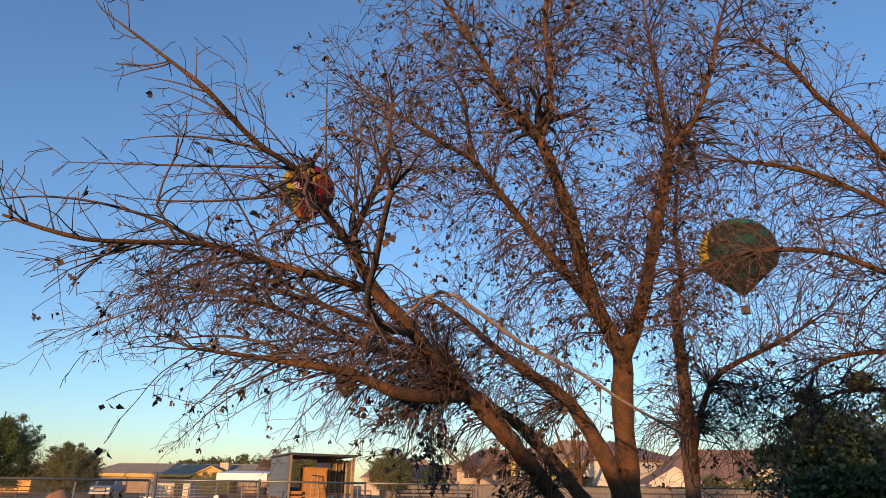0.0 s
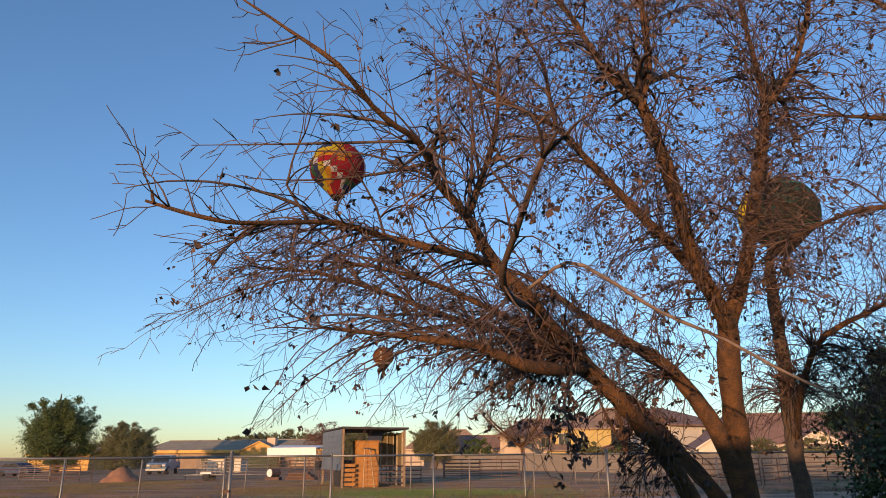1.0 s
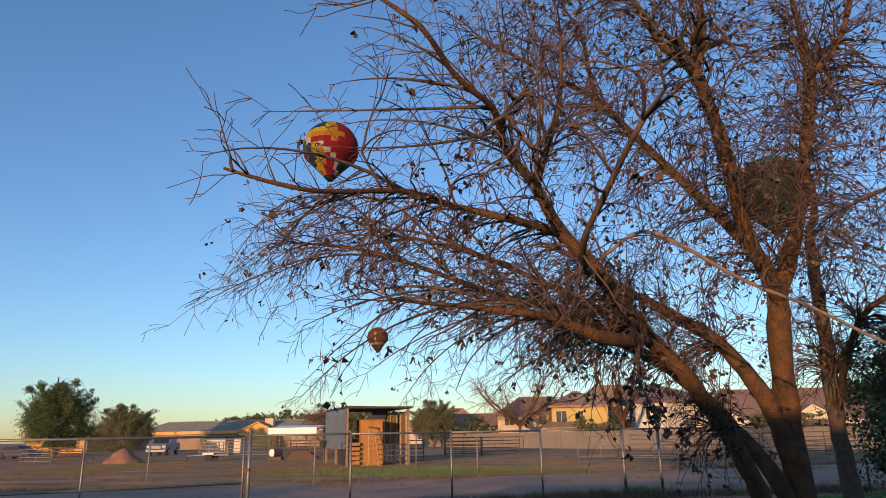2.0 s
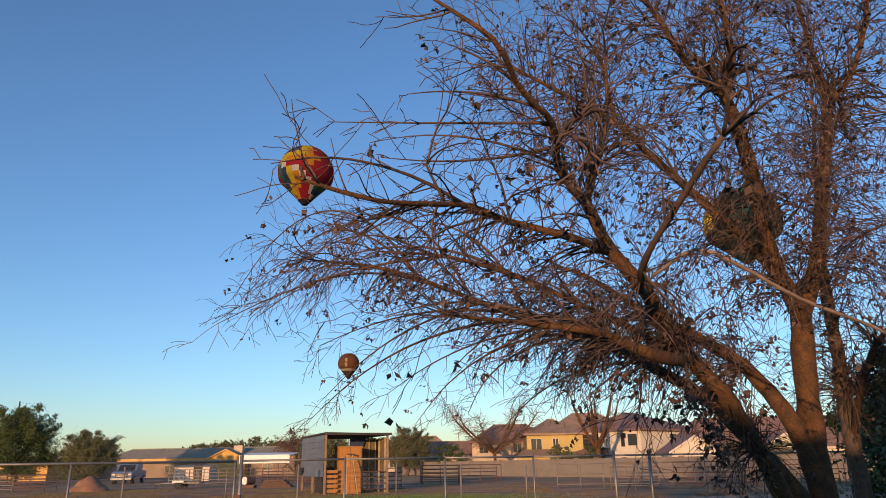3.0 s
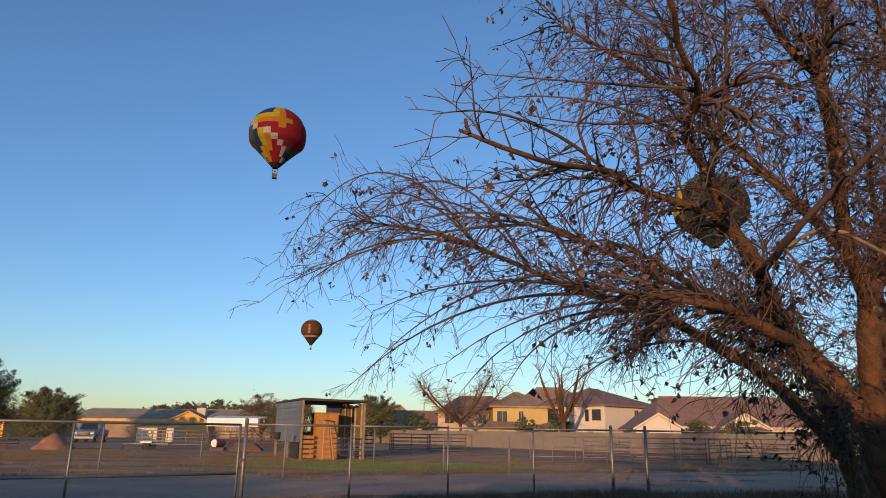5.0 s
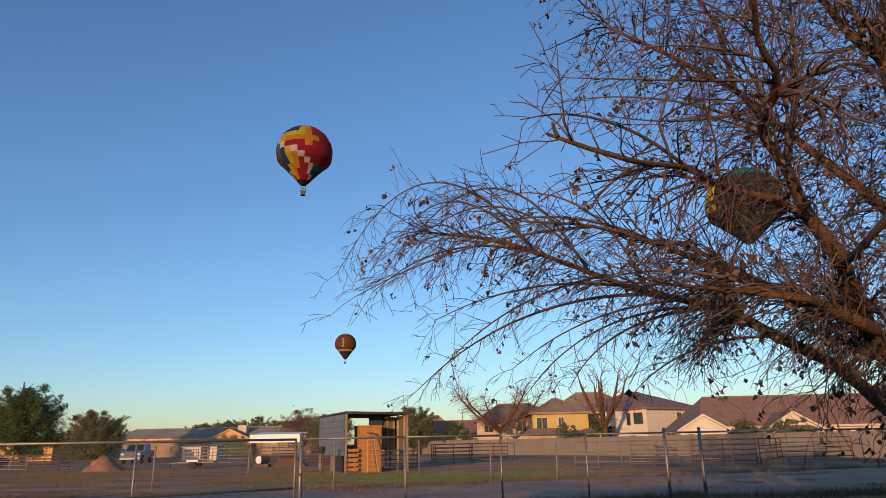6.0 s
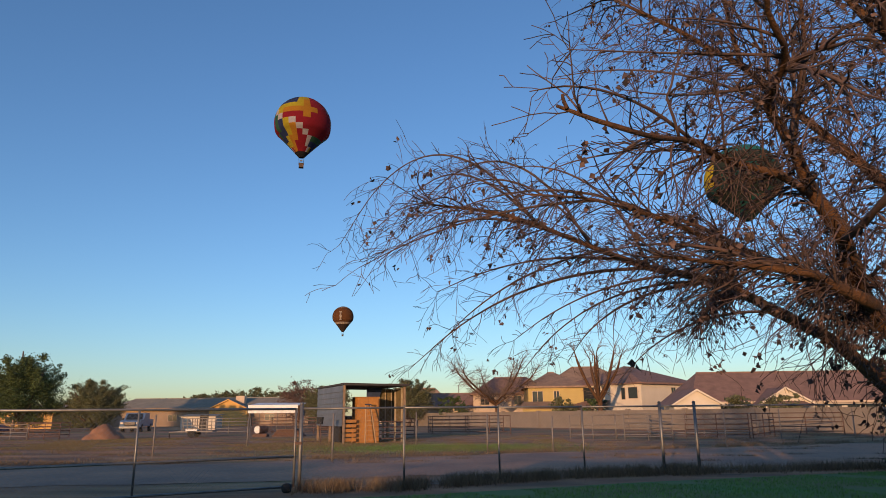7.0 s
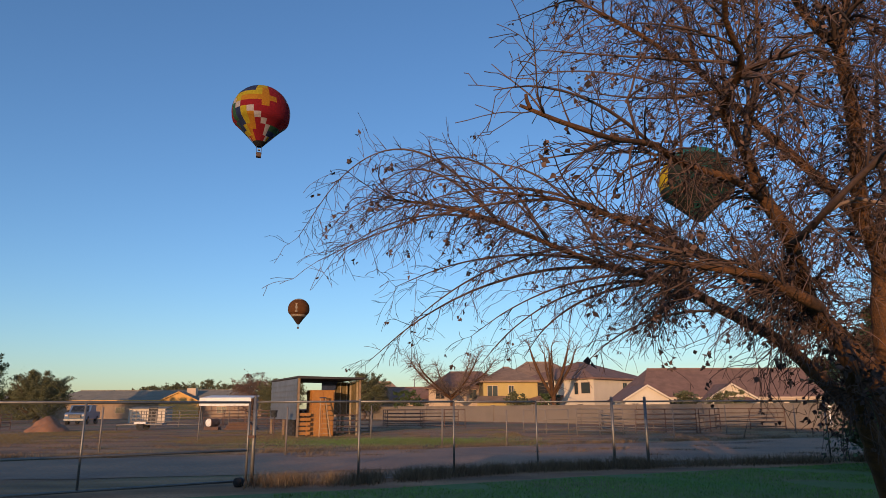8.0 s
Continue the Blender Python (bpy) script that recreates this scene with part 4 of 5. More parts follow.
# long single-storey house with gables
h3 = house("long single-storey cream house with broad brown roof", pose(19.2, 74, 0), 24.0, 12, 2.6, 5.9, STUCCO_W, TILE_ROOF, 2.3, [(12.2, 1.0, 1.0, 1.2), (19.2, 1.0, 1.2, 1.2)])
gable(h3, -2.7, 4.6, 2.4, 3.75, 4.0, STUCCO_W, TILE_ROOF, STUCCO_W)
gable(h3, 5.9, 5.0, 2.4, 3.85, 4.0, STUCCO_W, TILE_ROOF, STUCCO_W)
# flat panel on the solid wall, coloured as the shade inside a garage
part("garage_shade_panel", Shape().box((2.2, -0.06, 0.0), (5.5, -0.01, 2.3)), DARK, h3)
part("porch_roof", Shape().slab([(7.0, -3.4, 2.2), (10.4, -3.4, 2.2), (10.1, -2.0, 2.6), (7.3, -2.0, 2.6)], (0, 0, -0.12)), TILE_ROOF, h3)
for x in (13.6, 15.4, 17.2):
    part("window", Shape().box((x, -0.06, 1.0), (x + 1.2, -0.01, 2.2)), GLASS, h3)
part("window", Shape().box((9.4, -2.06, 0.9), (10.5, -2.005, 2.0)), GLASS, h3)
# houses farther off
h0 = house("two-storey tan house behind a bare tree", pose(-3.9, 104, 0), 11.6, 9, 4.6, 7.1, STUCCO_P, TILE_ROOF, 3.2, [(1.0, 2.9, 1.4, 1.5), (6.0, 2.9, 1.2, 1.4)], TILE_ROOF)
house("low tan house with a pinkish tiled roof", pose(-14.5, 112, 0), 12.0, 9, 2.7, 5.0, STUCCO_P, TILE_ROOF, 0.0, [(8.5, 1.0, 1.4, 1.2)])
house("distant tan house with a hipped tiled roof", pose(-24.0, 140, 0), 16.0, 10, 3.2, 7.0, STUCCO_P, TILE_ROOF_T, 4.0, [(3, 1, 1.6, 1.3)])
# the ranch wall's colour holds the shade that falls below its eave
lh = house("long low ranch house with grey roof and ochre fascia", pose(-72.0, 126, 0), 38.0, 10, 3.25, 5.1, STUCCO_SHADE, SHINGLE, 3.0, [(4, 0.9, 1.8, 1.2), (12, 0.9, 1.8, 1.2), (30, 0.9, 1.8, 1.2)], TRIM_O)
gable(lh, 20.4, 7.0, 3.0, 4.6, 4.0, TRIM_O, SHINGLE, TRIM_O)
part("eave_board", Shape().box((-0.5, -0.6, 2.72), (20.0, -0.55, 3.07)), TRIM_O, lh)
part("chimney", Shape().box((24.2, 0.8, 3.0), (25.8, 2.0, 5.35)), STUCCO_P, lh)
house("ochre house end between the far trees", pose(-84.0, 112, 0), 11.0, 8, 2.6, 3.9, TRIM_O, SHINGLE, 0.0, [(3, 0.9, 1.4, 1.1)], TRIM_O)
wall = thing("block_wall", "long grey concrete-block boundary wall", "wall", pose(-16, 112, 0, 0, 0, math.degrees(math.atan2(-64, 44))), kind="structure")
part("wall_body", Shape().box((0, -0.1, -0.1), (84, 0.1, 1.78)), BLOCK, wall)
part("coping", Shape().box((-0.05, -0.14, 1.784), (84.05, 0.14, 1.86)), BLOCK, wall)
for k in range(13):
    part("pier", Shape().box((k * 7.0 - 0.2, -0.2, -0.1), (k * 7.0 + 0.2, 0.2, 1.95)), BLOCK, wall)

# white canopy over the far pens
can = thing("canopy", "long white metal canopy on pipe posts", "canopy", pose(-26.8, 71, 0))
part("roof_panel", Shape().slab([(0, 0, 2.75), (5.1, 0, 2.7), (5.1, 3.5, 3.0), (0, 3.5, 3.05)], (0, 0, -0.06)), WHITE, can)
part("valance", Shape().box((-0.03, -0.06, 1.95), (5.13, -0.01, 2.76)), WHITE, can)
for x in (0.1, 3.0, 5.0):
    for y in (0.1, 3.4):
        part("post", pipe(Shape(), (x, y, -0.05), (x, y, 2.65), 0.05), PALE_PIPE, can, smooth=True)


# ---- vehicles and yard things ----
def pickup(m):
    t = thing("pickup_truck", "silver-blue crew-cab pickup truck parked on the drive", "truck", m)
    side = [(-2.9, 0.55), (2.75, 0.5), (2.85, 0.95), (2.75, 1.12), (1.35, 1.2), (0.75, 1.85), (-0.95, 1.88), (-1.15, 1.25), (-2.9, 1.22)]
    s = Shape()
    s.slab([(x, -0.95, z) for x, z in side], (0, 1.9, 0))
    body = part("body", s, CAR_PAINT, t)
    g = Shape()
    g.slab([(1.22, -0.97, 1.22), (0.72, -0.97, 1.76), (-0.05, -0.97, 1.78), (-0.05, -0.97, 1.22)], (0, 0.015, 0))
    g.slab([(-0.13, -0.97, 1.22), (-0.13, -0.97, 1.78), (-0.88, -0.97, 1.78), (-1.02, -0.97, 1.24)], (0, 0.015, 0))
    part("side_window", g, GLASS, body)
    part("windscreen", Shape().slab([(1.37, -0.8, 1.23), (1.37, 0.8, 1.23), (0.82, 0.72, 1.80), (0.82, -0.72, 1.80)], (0.012, 0, 0.012)), GLASS, body)
    grille = part("grille", Shape().box((2.84, -0.52, 0.62), (2.89, 0.52, 0.98)), RUBBER, body)
    for z in (0.70, 0.80, 0.90):
        part("grille_bar", Shape().box((2.885, -0.5, z), (2.91, 0.5, z + 0.03)), ALU, grille)
    part("bumper", Shape().box((2.80, -0.95, 0.38), (3.0, 0.95, 0.56)), STEEL, t)
    for y in (-0.9, 0.6):
        part("headlight", Shape().box((2.80, y, 0.80), (2.885, y + 0.3, 0.96)), ALU, body)
    for x in (-1.8, 1.85):
        for y in (-0.98, 0.72):
            w = part("wheel", Shape().tube([(x, y, 0.4), (x, y + 0.26, 0.4)], 0.4, 18), RUBBER, t, smooth=False)
            part("rim", Shape().tube([(x, y - 0.012, 0.4), (x, y + 0.272, 0.4)], 0.23, 14), CHROME, w)
    part("mirror", Shape().box((0.95, -1.15, 1.2), (1.1, -0.97, 1.4)), RUBBER, body)
    return t


pickup(pose(-44.3, 83, 0, 0, 0, -77) @ Matrix.Scale(1.16, 4))
# car shape added to give the dark blue of the shaded yard strip
p2 = thing("stand_in_car", "dark blue car shape added for the shaded strip behind the rail fence", "car", pose(-58.0, 76, 0, 0, 0, -10))
s = Shape().slab([(x, -0.9, z) for x, z in ((-2.3, 0.35), (2.3, 0.35), (2.35, 0.8), (1.2, 0.98), (0.5, 1.42), (-1.2, 1.45), (-1.9, 1.0), (-2.3, 0.92))], (0, 1.8, 0))
body = part("body", s, TARP, p2)
part("side_window", Shape().slab([(1.0, -0.915, 0.98), (0.45, -0.915, 1.36), (-1.1, -0.915, 1.38), (-1.6, -0.915, 1.0)], (0, 0.01, 0)), GLASS, body)
for x in (-1.4, 1.45):
    for y in (-0.93, 0.7):
        part("wheel", Shape().tube([(x, y, 0.33), (x, y + 0.22, 0.33)], 0.33, 14), RUBBER, p2)

s = Shape()
r = random.Random(2)
rings = []
for i in range(9):
    rad, z = 1.55 * (1 - i / 8.6) ** 0.9, 1.15 * (i / 8) ** 0.9
    rings.append((rad, z))
a = len(s.v)
for i, (rad, z) in enumerate(rings):
    for k in range(24):
        c = 6.2832 * k / 24
        q = rad * (1 + 0.14 * noise.noise(Vector((math.cos(c) * 2, math.sin(c) * 2, i * 0.5)))) + r.uniform(-0.05, 0.05)
        s.v.append((q * math.cos(c), q * math.sin(c), z + (r.uniform(-0.06, 0.06) if i else -0.05)))
for i in range(8):
    for k in range(24):
        s.f.append((i * 24 + k, i * 24 + (k + 1) % 24, (i + 1) * 24 + (k + 1) % 24, (i + 1) * 24 + k))
s.f.append(tuple(8 * 24 + k for k in range(24)))
single("soil_heap", s, SOIL, "heap of loose reddish soil in the yard", "soil heap", smooth=True, m=pose(-33.0, 55.0, 0))

tr = thing("stock_trailer", "small white railed utility trailer in the yard", "trailer", pose(-28.7, 56.8, 0, 0, 0, 8))
part("deck", Shape().box((0.75, 0, 0.42), (3.6, 1.7, 0.52)), PALE_PIPE, tr)
for y in (0.03, 1.67):
    for k in range(7):
        part("stake", pipe(Shape(), (1.15 + k * 0.39, y, 0.52), (1.15 + k * 0.39, y, 1.5), 0.03, 6), PALE_PIPE, tr)
    for k in range(4):
        part("side_rail", Shape().box((1.1, y - 0.015, 0.66 + k * 0.27), (3.54, y + 0.015, 0.71 + k * 0.27)), PALE_PIPE, tr)
part("fender", Shape().box((1.5, -0.22, 0.52), (2.4, -0.02, 0.66)), WHITE, tr)
w = part("wheel", Shape().tube([(1.95, -0.2, 0.3), (1.95, -0.02, 0.3)], 0.3, 14), RUBBER, tr)
part("wheel", Shape().tube([(1.95, 1.72, 0.3), (1.95, 1.9, 0.3)], 0.3, 14), RUBBER, tr)
part("drawbar", pipe(Shape(), (0.75, 0.85, 0.47), (-0.1, 0.85, 0.40), 0.05), PALE_PIPE, tr)
part("jockey_wheel", pipe(Shape(), (-0.05, 0.85, -0.02), (-0.05, 0.85, 0.42), 0.04), RUBBER, tr)

bar = thing("drum", "white-ended metal drum lying on a rust-brown stand", "drum", pose(-21.3, 57.0, 0))
part("shell", Shape().tube([(0, 0, 0.58), (0.4, 0.85, 0.58)], 0.32, 20), RUST, bar)
part("end_cap", Shape().tube([(-0.01, -0.03, 0.58), (-0.003, -0.006, 0.58)], 0.30, 20), WHITE, bar, "white round end")
part("stand", Shape().box((-0.4, 0.05, -0.03), (0.75, 0.8, 0.26)), RUST, bar)
stk = thing("timber_stack", "low stack of rust-brown scrap timber", "timber", pose(-20.2, 57.3, 0))
for k in range(5):
    part("plank", Shape().box((0.1 * k, 0.2 * (k % 2), 0.12 * k), (2.6 - 0.15 * k, 0.9 + 0.2 * (k % 2), 0.12 * k + 0.11)), RUST, stk)
for i, (x, y, w_, h_) in enumerate(((-42.0, 90, 4.6, 1.7),)):
    u = thing("shed_box", "small pale storage shed behind the pens", "shed", pose(x, y, 0))
    part("wall", Shape().box((0, 0, -0.05), (w_, 2.5, h_)), STUCCO_W, u)
    part("roof", Shape().slab([(-0.2, -0.2, h_ + 0.05), (w_ + 0.2, -0.2, h_ + 0.05), (w_ + 0.2, 2.7, h_ + 0.3), (-0.2, 2.7, h_ + 0.3)], (0, 0, -0.06)), SHINGLE, u)
    part("door", Shape().box((w_ * 0.55, -0.05, 0), (w_ * 0.8, -0.005, 1.9)), DARK, u)
buc = thing("feed_bucket", "black feed bucket hung on the pen rail", "bucket", pose(-12.55, 41.2, 0))
part("stake", pipe(Shape(), (0, 0, -0.05), (0, 0, 1.3), 0.03), RUST, buc)
part("bucket", Shape().revolve([(0.16, 1.15), (0.22, 1.55), (0.20, 1.55), (0.14, 1.18)], 14, (0, -0.2, 0)), RUBBER, buc)
lp = thing("utility_pole", "distant wooden utility pole", "pole", pose(-71.9, 101, 0))
part("pole", Shape().tube([(0, 0, -0.1), (0, 0, 11.6)], [0.15, 0.10], 8), BARK_DARK, lp)
sl = thing("street_lamp", "slim street lamp beyond the houses", "street lamp", pose(-6.5, 122, 0))
part("pole", Shape().tube([(0, 0, -0.1), (0, 0, 6.6), (0.5, 0, 7.2), (2.6, 0, 7.5)], [0.09, 0.07, 0.06, 0.05], 8), STEEL, sl)
part("lamp_head", Shape().box((2.4, -0.15, 7.42), (3.3, 0.15, 7.56)), STEEL, sl)


box = thing("storage_container", "low white storage container by the boundary wall", "container", pose(25.6, 51.2, 0, 0, 0, -20))
part("body", Shape().box((0, 0, 0.12), (4.2, 2.2, 1.55)), WHITE, box)
part("lid", Shape().box((-0.06, -0.06, 1.553), (4.26, 2.26, 1.66)), WHITE, box)
for x in (0.2, 3.7):
    part("skid", Shape().box((x, 0.05, -0.03), (x + 0.3, 2.15, 0.117)), RUST, box)
for x in (1.0, 2.6):
    part("door", Shape().box((x, -0.03, 0.2), (x + 0.7, -0.004, 1.45)), PALE_PIPE, box)


# ---- distant bare trees and shrubs ----
def bare_tree(x, y, h, seed, spread, label, mat=BARK, every=0.05, droop=0.03, stout=1.0):
    global rng
    rng = random.Random(seed)
    t = thing("tree", label, "tree", pose(x, y, 0))
    k = h / 2.6
    gr = Growth()
    trunk_line = curve([(0, 0, -0.02, 0.10), (0.03, 0, 0.5, 0.085), (0.0, 0.02, 0.95, 0.075)], 0.1)
    trunk_line = [(p, r * stout) for p, r in trunk_line]
    s = limb_shape(trunk_line, 8)
    s.v = [(a * k, b * k, c * k) for a, b, c in s.v]
    part("trunk", s, mat, t, smooth=True)
    for i in range(6):
        c = i * 1.05 + rng.uniform(-0.4, 0.4)
        q = Vector((math.cos(c) * spread, math.sin(c) * spread, 0))
        ln = curve([(0, 0, 0.75 + 0.05 * (i % 3), 0.06), tuple(q * 0.35 + Vector((0, 0, 1.25))) + (0.045,), tuple(q * 0.65 + Vector((0, 0, 1.7 + 0.15 * (i % 2)))) + (0.03,), tuple(q * 0.8 + Vector((0, 0, 2.1 + 0.2 * (i % 2)))) + (0.012,)], 0.1)
        ln = [(p, r * stout) for p, r in ln]
        s = limb_shape(ln, 6)
        s.v = [(a * k, b * k, d * k) for a, b, d in s.v]
        part("limb", s, mat, t, smooth=True)
        gr.clothe(ln, 0.2, every, 0.48, droop, (0, 0, 0.15), leafy=0.0, r=0.009)
    gr.finish(t, scale=k, bark=TWIG_GREY)
    return t


bare_tree(-0.8, 96, 9.6, 11, 2.0, "bare spreading grey tree behind the corral", every=0.03, droop=0.10)
bare_tree(10.8, 82, 9.9, 12, 0.9, "bare upright brown tree with stout limbs behind the corral", every=0.17, stout=1.5)
leafy("tree", "nearly bare reddish shrubby tree behind the shed", -29.0, 100, 6.0, 5.5, 6.3, 0.8, 1.2, 0, DEAD, 6500, 13, 0.16, 0.0, sprigs=44)
leafy("shrub", "low green shrub against the boundary wall", 7.0, 87, 3.6, 2.5, 3.3, 0.1, 0.4, 0, LEAF_DRY, 1800, 21, 0.3, kind_cat="shrub")
leafy("shrub", "rounded green shrub before the white house", 20.5, 66, 3.2, 2.5, 2.9, 0.1, 0.4, 0, LEAF_DRY, 1800, 22, 0.28, kind_cat="shrub")
leafy("shrub", "wide olive shrub before the long house", 23.0, 62, 4.4, 2.4, 2.8, 0.1, 0.4, 0, LEAF_DRY, 2200, 23, 0.26, kind_cat="shrub")
leafy("shrub", "leafy green shrub before the tan house", -7.0, 102, 4.4, 3, 3.8, 0.1, 0.4, 0, LEAF, 1800, 24, 0.35, kind_cat="shrub")
leafy("shrub", "dark shrub by the porch of the white house", 11.0, 85, 3.6, 2.5, 3.0, 0.1, 0.4, 0, LEAF, 1500, 25, 0.3, kind_cat="shrub")
for i, (x, w_, h_) in enumerate(((-63, 8, 5.2), (-58, 9, 5.6), (-52, 11, 6.2), (-46, 9, 5.7), (-40, 10, 6.0), (-34, 9, 6.3))):
    leafy("tree", "feathery distant tree behind the ranch house", x, 146, w_, 6, h_ + 0.9, 2.6, 2.5, 0, LEAF_DRY, 3200, 30 + i, 0.32, 0.2, sprigs=24)


# ---- balloons ----
def fabric(name, colour):
    """Thin cloth through which part of the daylight shines."""
    m = material(name, colour, 0.95, 0.25, 0.12, 0.05, fine=8)
    n, ln = m.node_tree.nodes, m.node_tree.links
    shine, mix = n.new("ShaderNodeBsdfTranslucent"), n.new("ShaderNodeMixShader")
    body = n["Principled BSDF"]
    mix.inputs[0].default_value = 0.4
    ln.new(body.inputs["Base Color"].links[0].from_socket, shine.inputs["Color"])
    ln.new(body.outputs[0], mix.inputs[1])
    ln.new(shine.outputs[0], mix.inputs[2])
    ln.new(mix.outputs[0], n["Material Output"].inputs["Surface"])
    return m


def envelope(name, t, radius, height, colours, rows, cols, pick, mouth):
    """Gores and bands of cloth on a balloon's shape, mouth at z = 0."""
    prof = []
    n = rows * 3
    for i in range(n + 1):
        f = i / n
        a = f * 2.35
        if f < 0.62:
            th = f / 0.62 * 1.95
            rr, z = radius * math.sin(th), height - radius + radius * math.cos(th)
        else:
            th = 1.95
            r0, z0 = radius * math.sin(th), height - radius + radius * math.cos(th)
            u = (f - 0.62) / 0.38
            rr, z = r0 + (mouth - r0) * (u ** 0.92), z0 * (1 - u)
        prof.append((max(rr, 0.02), z))
    me = bpy.data.meshes.new(name)
    v, f, idx = [], [], []
    sub = 2
    seg = cols * sub
    for rr, z in prof:
        for k in range(seg):
            c = 2 * math.pi * k / seg
            bulge = 1 + 0.012 * (k % sub)
            v.append((rr * bulge * math.cos(c), rr * bulge * math.sin(c), z))
    for i in range(n):
        for k in range(seg):
            f.append((i * seg + k, (i + 1) * seg + k, (i + 1) * seg + (k + 1) % seg, i * seg + (k + 1) % seg))
            idx.append(pick(i // 3, k // sub))
    me.from_pydata(v, [], f)
    for c in colours:
        me.materials.append(c)
    me.polygons.foreach_set("material_index", idx)
    me.polygons.foreach_set("use_smooth", [True] * len(f))
    me.update()
    ob = new(name, me)
    ob.parent = t
    return ob


def basket(t, w, drop, r):
    for x in (-1, 1):
        for y in (-1, 1):
            part("rope", Shape().tube([(x * r * 0.9, y * r * 0.9, 0.1), (x * w * 0.45, y * w * 0.45, -drop + w * 0.9)], 0.07, 4), DARK, t)
    b = Shape().box((-w / 2, -w / 2, -drop), (w / 2, w / 2, -drop + w * 0.85))
    bk = part("basket", b, WICKER, t)
    rim = Shape()
    for p, q in (((-1, -1), (1, -1)), ((1, -1), (1, 1)), ((1, 1), (-1, 1)), ((-1, 1), (-1, -1))):
        rim.tube([(p[0] * w / 2, p[1] * w / 2, -drop + w * 0.87), (q[0] * w / 2, q[1] * w / 2, -drop + w * 0.87)], 0.09, 6)
    part("rim", rim, DARK, bk)
    part("burner", Shape().box((-0.35, -0.35, -drop + w * 1.5), (0.35, 0.35, -drop + w * 1.7)), STEEL, t)


CLOTH = [fabric("blue cloth", (0.015, 0.032, 0.11)), fabric("yellow cloth", (0.40, 0.32, 0.008)), fabric("orange cloth", (0.40, 0.18, 0.008)), fabric("red cloth", (0.23, 0.005, 0.016)), fabric("green cloth", (0.025, 0.10, 0.05)), fabric("white cloth", (0.42, 0.40, 0.44)), fabric("black cloth", (0.010, 0.010, 0.013))]
KEY = "BYORGWK"
PATTERN = ("BBBBBYYRRWRB", "GBBBBYORRRWB", "WYYYYYORRRWR", "GWYOOOOORRRW", "RGWRRRORRRRW", "RGBYWRRRRRRR", "RGBYOWRRRRRR", "GBBYORWRRRRR", "BBYOORRWGGGG", "YYYORRRWBBBB", "WROORRRRWYBB", "RWRRRRRRYYOR", "KKKKKKKKKKKK", "KKKKKKKKKKKK")
big = thing("hot_air_balloon", "hot-air balloon in red, yellow, blue and green zigzags", "balloon", pose(-57.2, 200, 81.2, 0, 0, 195))
envelope("envelope", big, 8.9, 20.0, CLOTH, 15, 24, lambda i, k: KEY.index(PATTERN[12 if i >= 14 else max(0, i - 3)][k % 12]), 0.9)
basket(big, 1.5, 3.4, 0.9)

LACE = [fabric("brown leather cloth", (0.15, 0.058, 0.016)), fabric("pale cloth band", (0.45, 0.36, 0.28)), fabric("dark brown cloth", (0.05, 0.028, 0.018))]
foot = thing("hot_air_balloon", "distant brown balloon with pale bands and lacing", "balloon", pose(-111.5, 550, 68.0, 0, 0, 100))
envelope("envelope", foot, 8.6, 21.0, LACE, 16, 24, lambda i, k: 1 if i in (2, 11) else 2 if i < 2 or i > 11 else 0, 0.9)
lac = Shape()
for i in range(7):
    lac.box((-8.95, -1.1, 9.0 + i * 1.05), (-8.5, 1.1, 9.45 + i * 1.05))
lac.box((-8.9, -0.35, 8.8), (-8.5, 0.35, 16.0))
lc = part("lacing", lac, LACE[1], foot, "pale lacing strip")
lc.matrix_basis = pose(0, 0, 0, 0, 0, -12)
basket(foot, 1.5, 3.4, 0.9)

BIRD = [fabric("dark olive cloth", (0.022, 0.032, 0.024)), fabric("teal cloth", (0.015, 0.15, 0.14)), fabric("bright yellow cloth", (0.80, 0.55, 0.01)), fabric("deep green cloth", (0.012, 0.07, 0.06))]
third = thing("hot_air_balloon", "dark green balloon with teal crown behind the branches", "balloon", pose(54.2, 140, 40.4, 0, 0, 157))
envelope("envelope", third, 7.8, 16.5, BIRD, 14, 24, lambda i, k: 1 if i < 4 else 2 if (i in (4, 5, 6, 7) and k in (0, 1, 2)) else 3 if (i * 2 + k) % 9 < 2 else 0, 0.9)
basket(third, 1.7, 4.2, 0.9)


# ---- grass and weeds ----
def blades(name, label, mat, count, spot, height, width, seed, parent_kind="stuff"):
    r = random.Random(seed)
    s = Shape()
    for _ in range(count):
        x, y = spot(r)
        h, a, w = height * r.uniform(0.4, 1.4), r.uniform(0, 6.28), width * r.uniform(0.6, 1.4)
        lx, ly = r.gauss(0, 0.4) * h, r.gauss(0, 0.4) * h
        v = len(s.v)
        c, d = math.cos(a) * w, math.sin(a) * w
        s.v += [(x - c, y - d, 0), (x + c, y + d, 0), (x + lx + c * 0.3, y + ly + d * 0.3, h)]
        s.f.append((v, v + 1, v + 2))
    single(name, s, mat, label, "grass", "stuff")


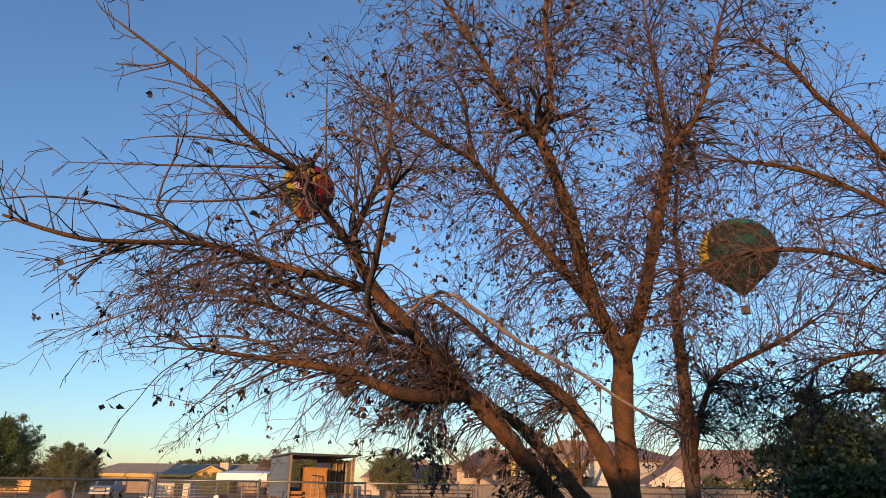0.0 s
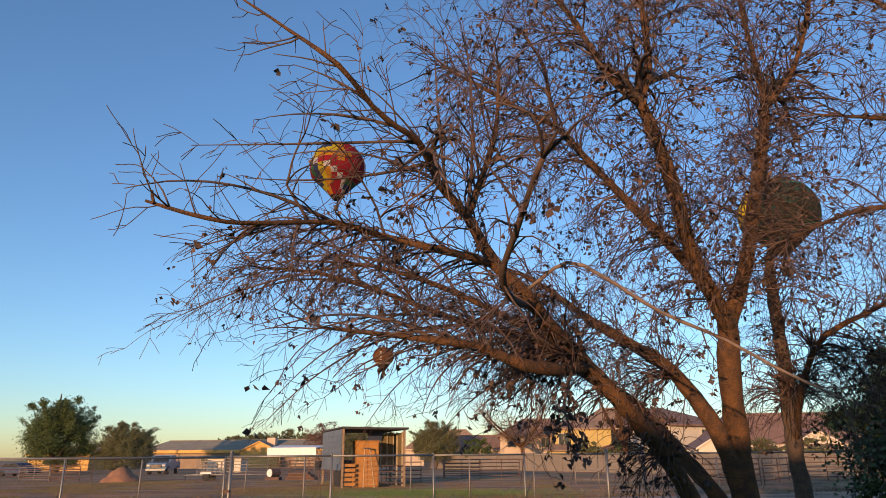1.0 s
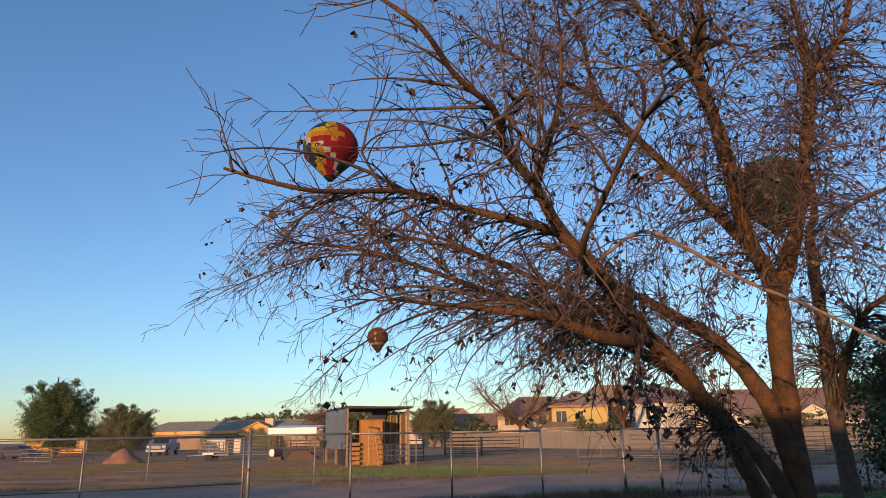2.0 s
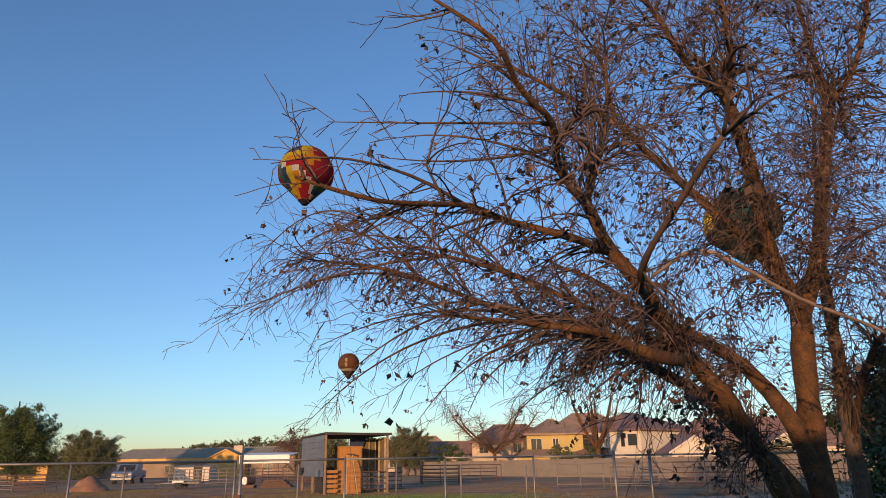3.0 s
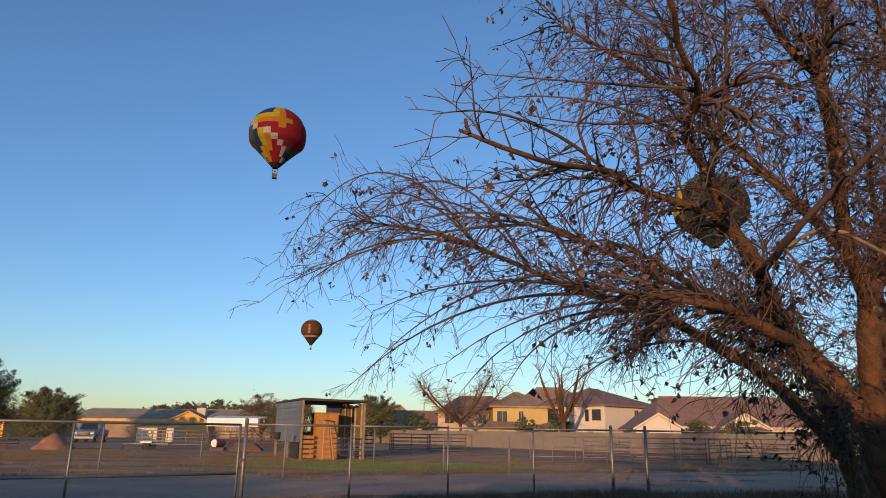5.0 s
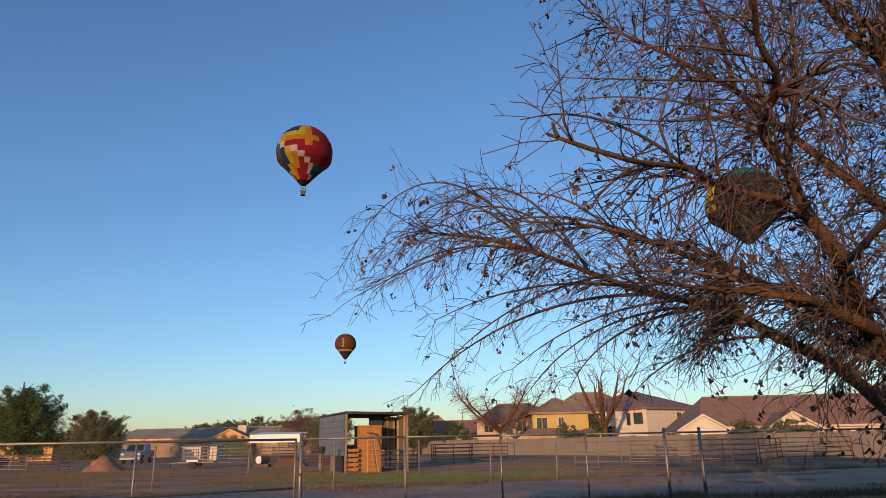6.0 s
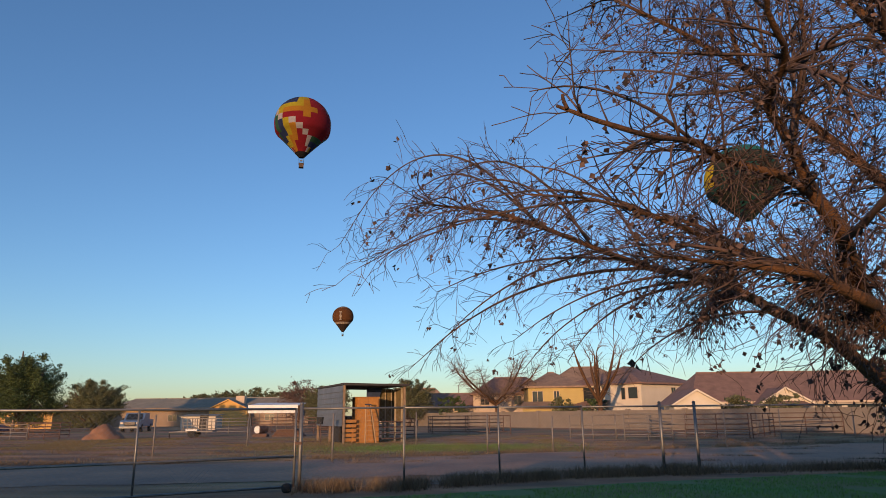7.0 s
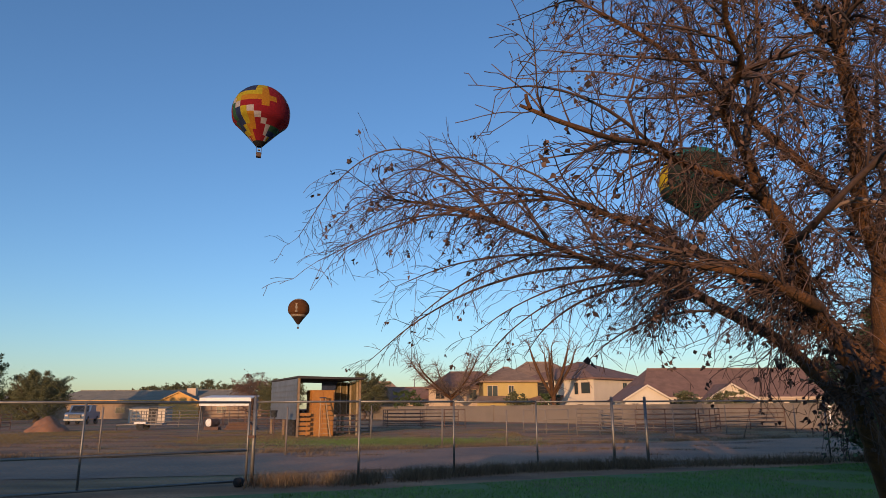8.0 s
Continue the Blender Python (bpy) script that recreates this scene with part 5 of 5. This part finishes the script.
def along_fence(r):
    while True:
        k = r.random() * 8
        if noise.noise(Vector((k * 4.2, 5, 1))) + r.gauss(0, 0.2) > -0.12:
            break
    i = min(7, int(k))
    f = k - i
    (x0, y0), (x1, y1) = POSTS[i], POSTS[i + 1]
    return x0 + (x1 - x0) * f + r.gauss(0, 0.1), y0 + (y1 - y0) * f + r.gauss(0, 0.35)


def on_lawn(r):
    while True:
        x, y = r.uniform(-7, 11), r.uniform(11.5, 21)
        if y < 17.7 + 0.42 * x - 0.3 and noise.noise(Vector((x * 0.5, y * 0.5, 3))) > -0.25:
            return x, y


def lane_edge(r):
    while True:
        x = r.uniform(-30, 16)
        if noise.noise(Vector((x * 0.5, 2, 8))) + r.gauss(0, 0.15) > 0.0:
            break
    y = (25.2 + 0.02 * (x + 16)) if x < -16 else 25.5 + (x + 16) * 0.32 if x < -5 else 29 + (x + 5) * 0.41
    return x, y + abs(r.gauss(0, 0.8)) + 0.2


def yard(r):
    while True:
        x, y = r.uniform(-40, 2), r.uniform(31, 56)
        if noise.noise(Vector((x * 0.12, y * 0.25, 9))) > 0.05:
            return x, y


blades("lawn_grass", "short green lawn grass", TURF, 60000, on_lawn, 0.05, 0.008, 41)
blades("fence_weeds", "dry brown weeds along the chain-link fence", STRAW, 22000, along_fence, 0.24, 0.006, 42)
blades("lane_weeds", "dry weeds along the far side of the lane", STRAW, 10000, lane_edge, 0.13, 0.009, 43)
def stubble(r):
    x, y = r.uniform(-45, 24), r.uniform(30, 62)
    return x, y


blades("yard_stubble", "sparse straw stubble over the bare yard", STUBBLE, 40000, stubble, 0.035, 0.012, 45)
TUFTS = [(random.Random(900 + k).uniform(-34, 22), random.Random(300 + k).uniform(24.5, 50)) for k in range(230)]


def tufts(r):
    x, y = TUFTS[r.randrange(len(TUFTS))]
    return x + r.gauss(0, 0.35), y + r.gauss(0, 0.16)


blades("weed_tufts", "scattered tufts of dead brown weeds in the yard", STRAW, 26000, tufts, 0.085, 0.010, 47)


def green_patch(r):
    return r.gauss(-5.6, 3.2), r.gauss(36.0, 2.0)


blades("grass_patch", "patch of fresh green grass before the shed", PATCH, 15000, green_patch, 0.065, 0.014, 46)
blades("yard_grass", "sparse yellow-green grass in the far yard", YARD_GRASS, 60000, yard, 0.045, 0.014, 44)
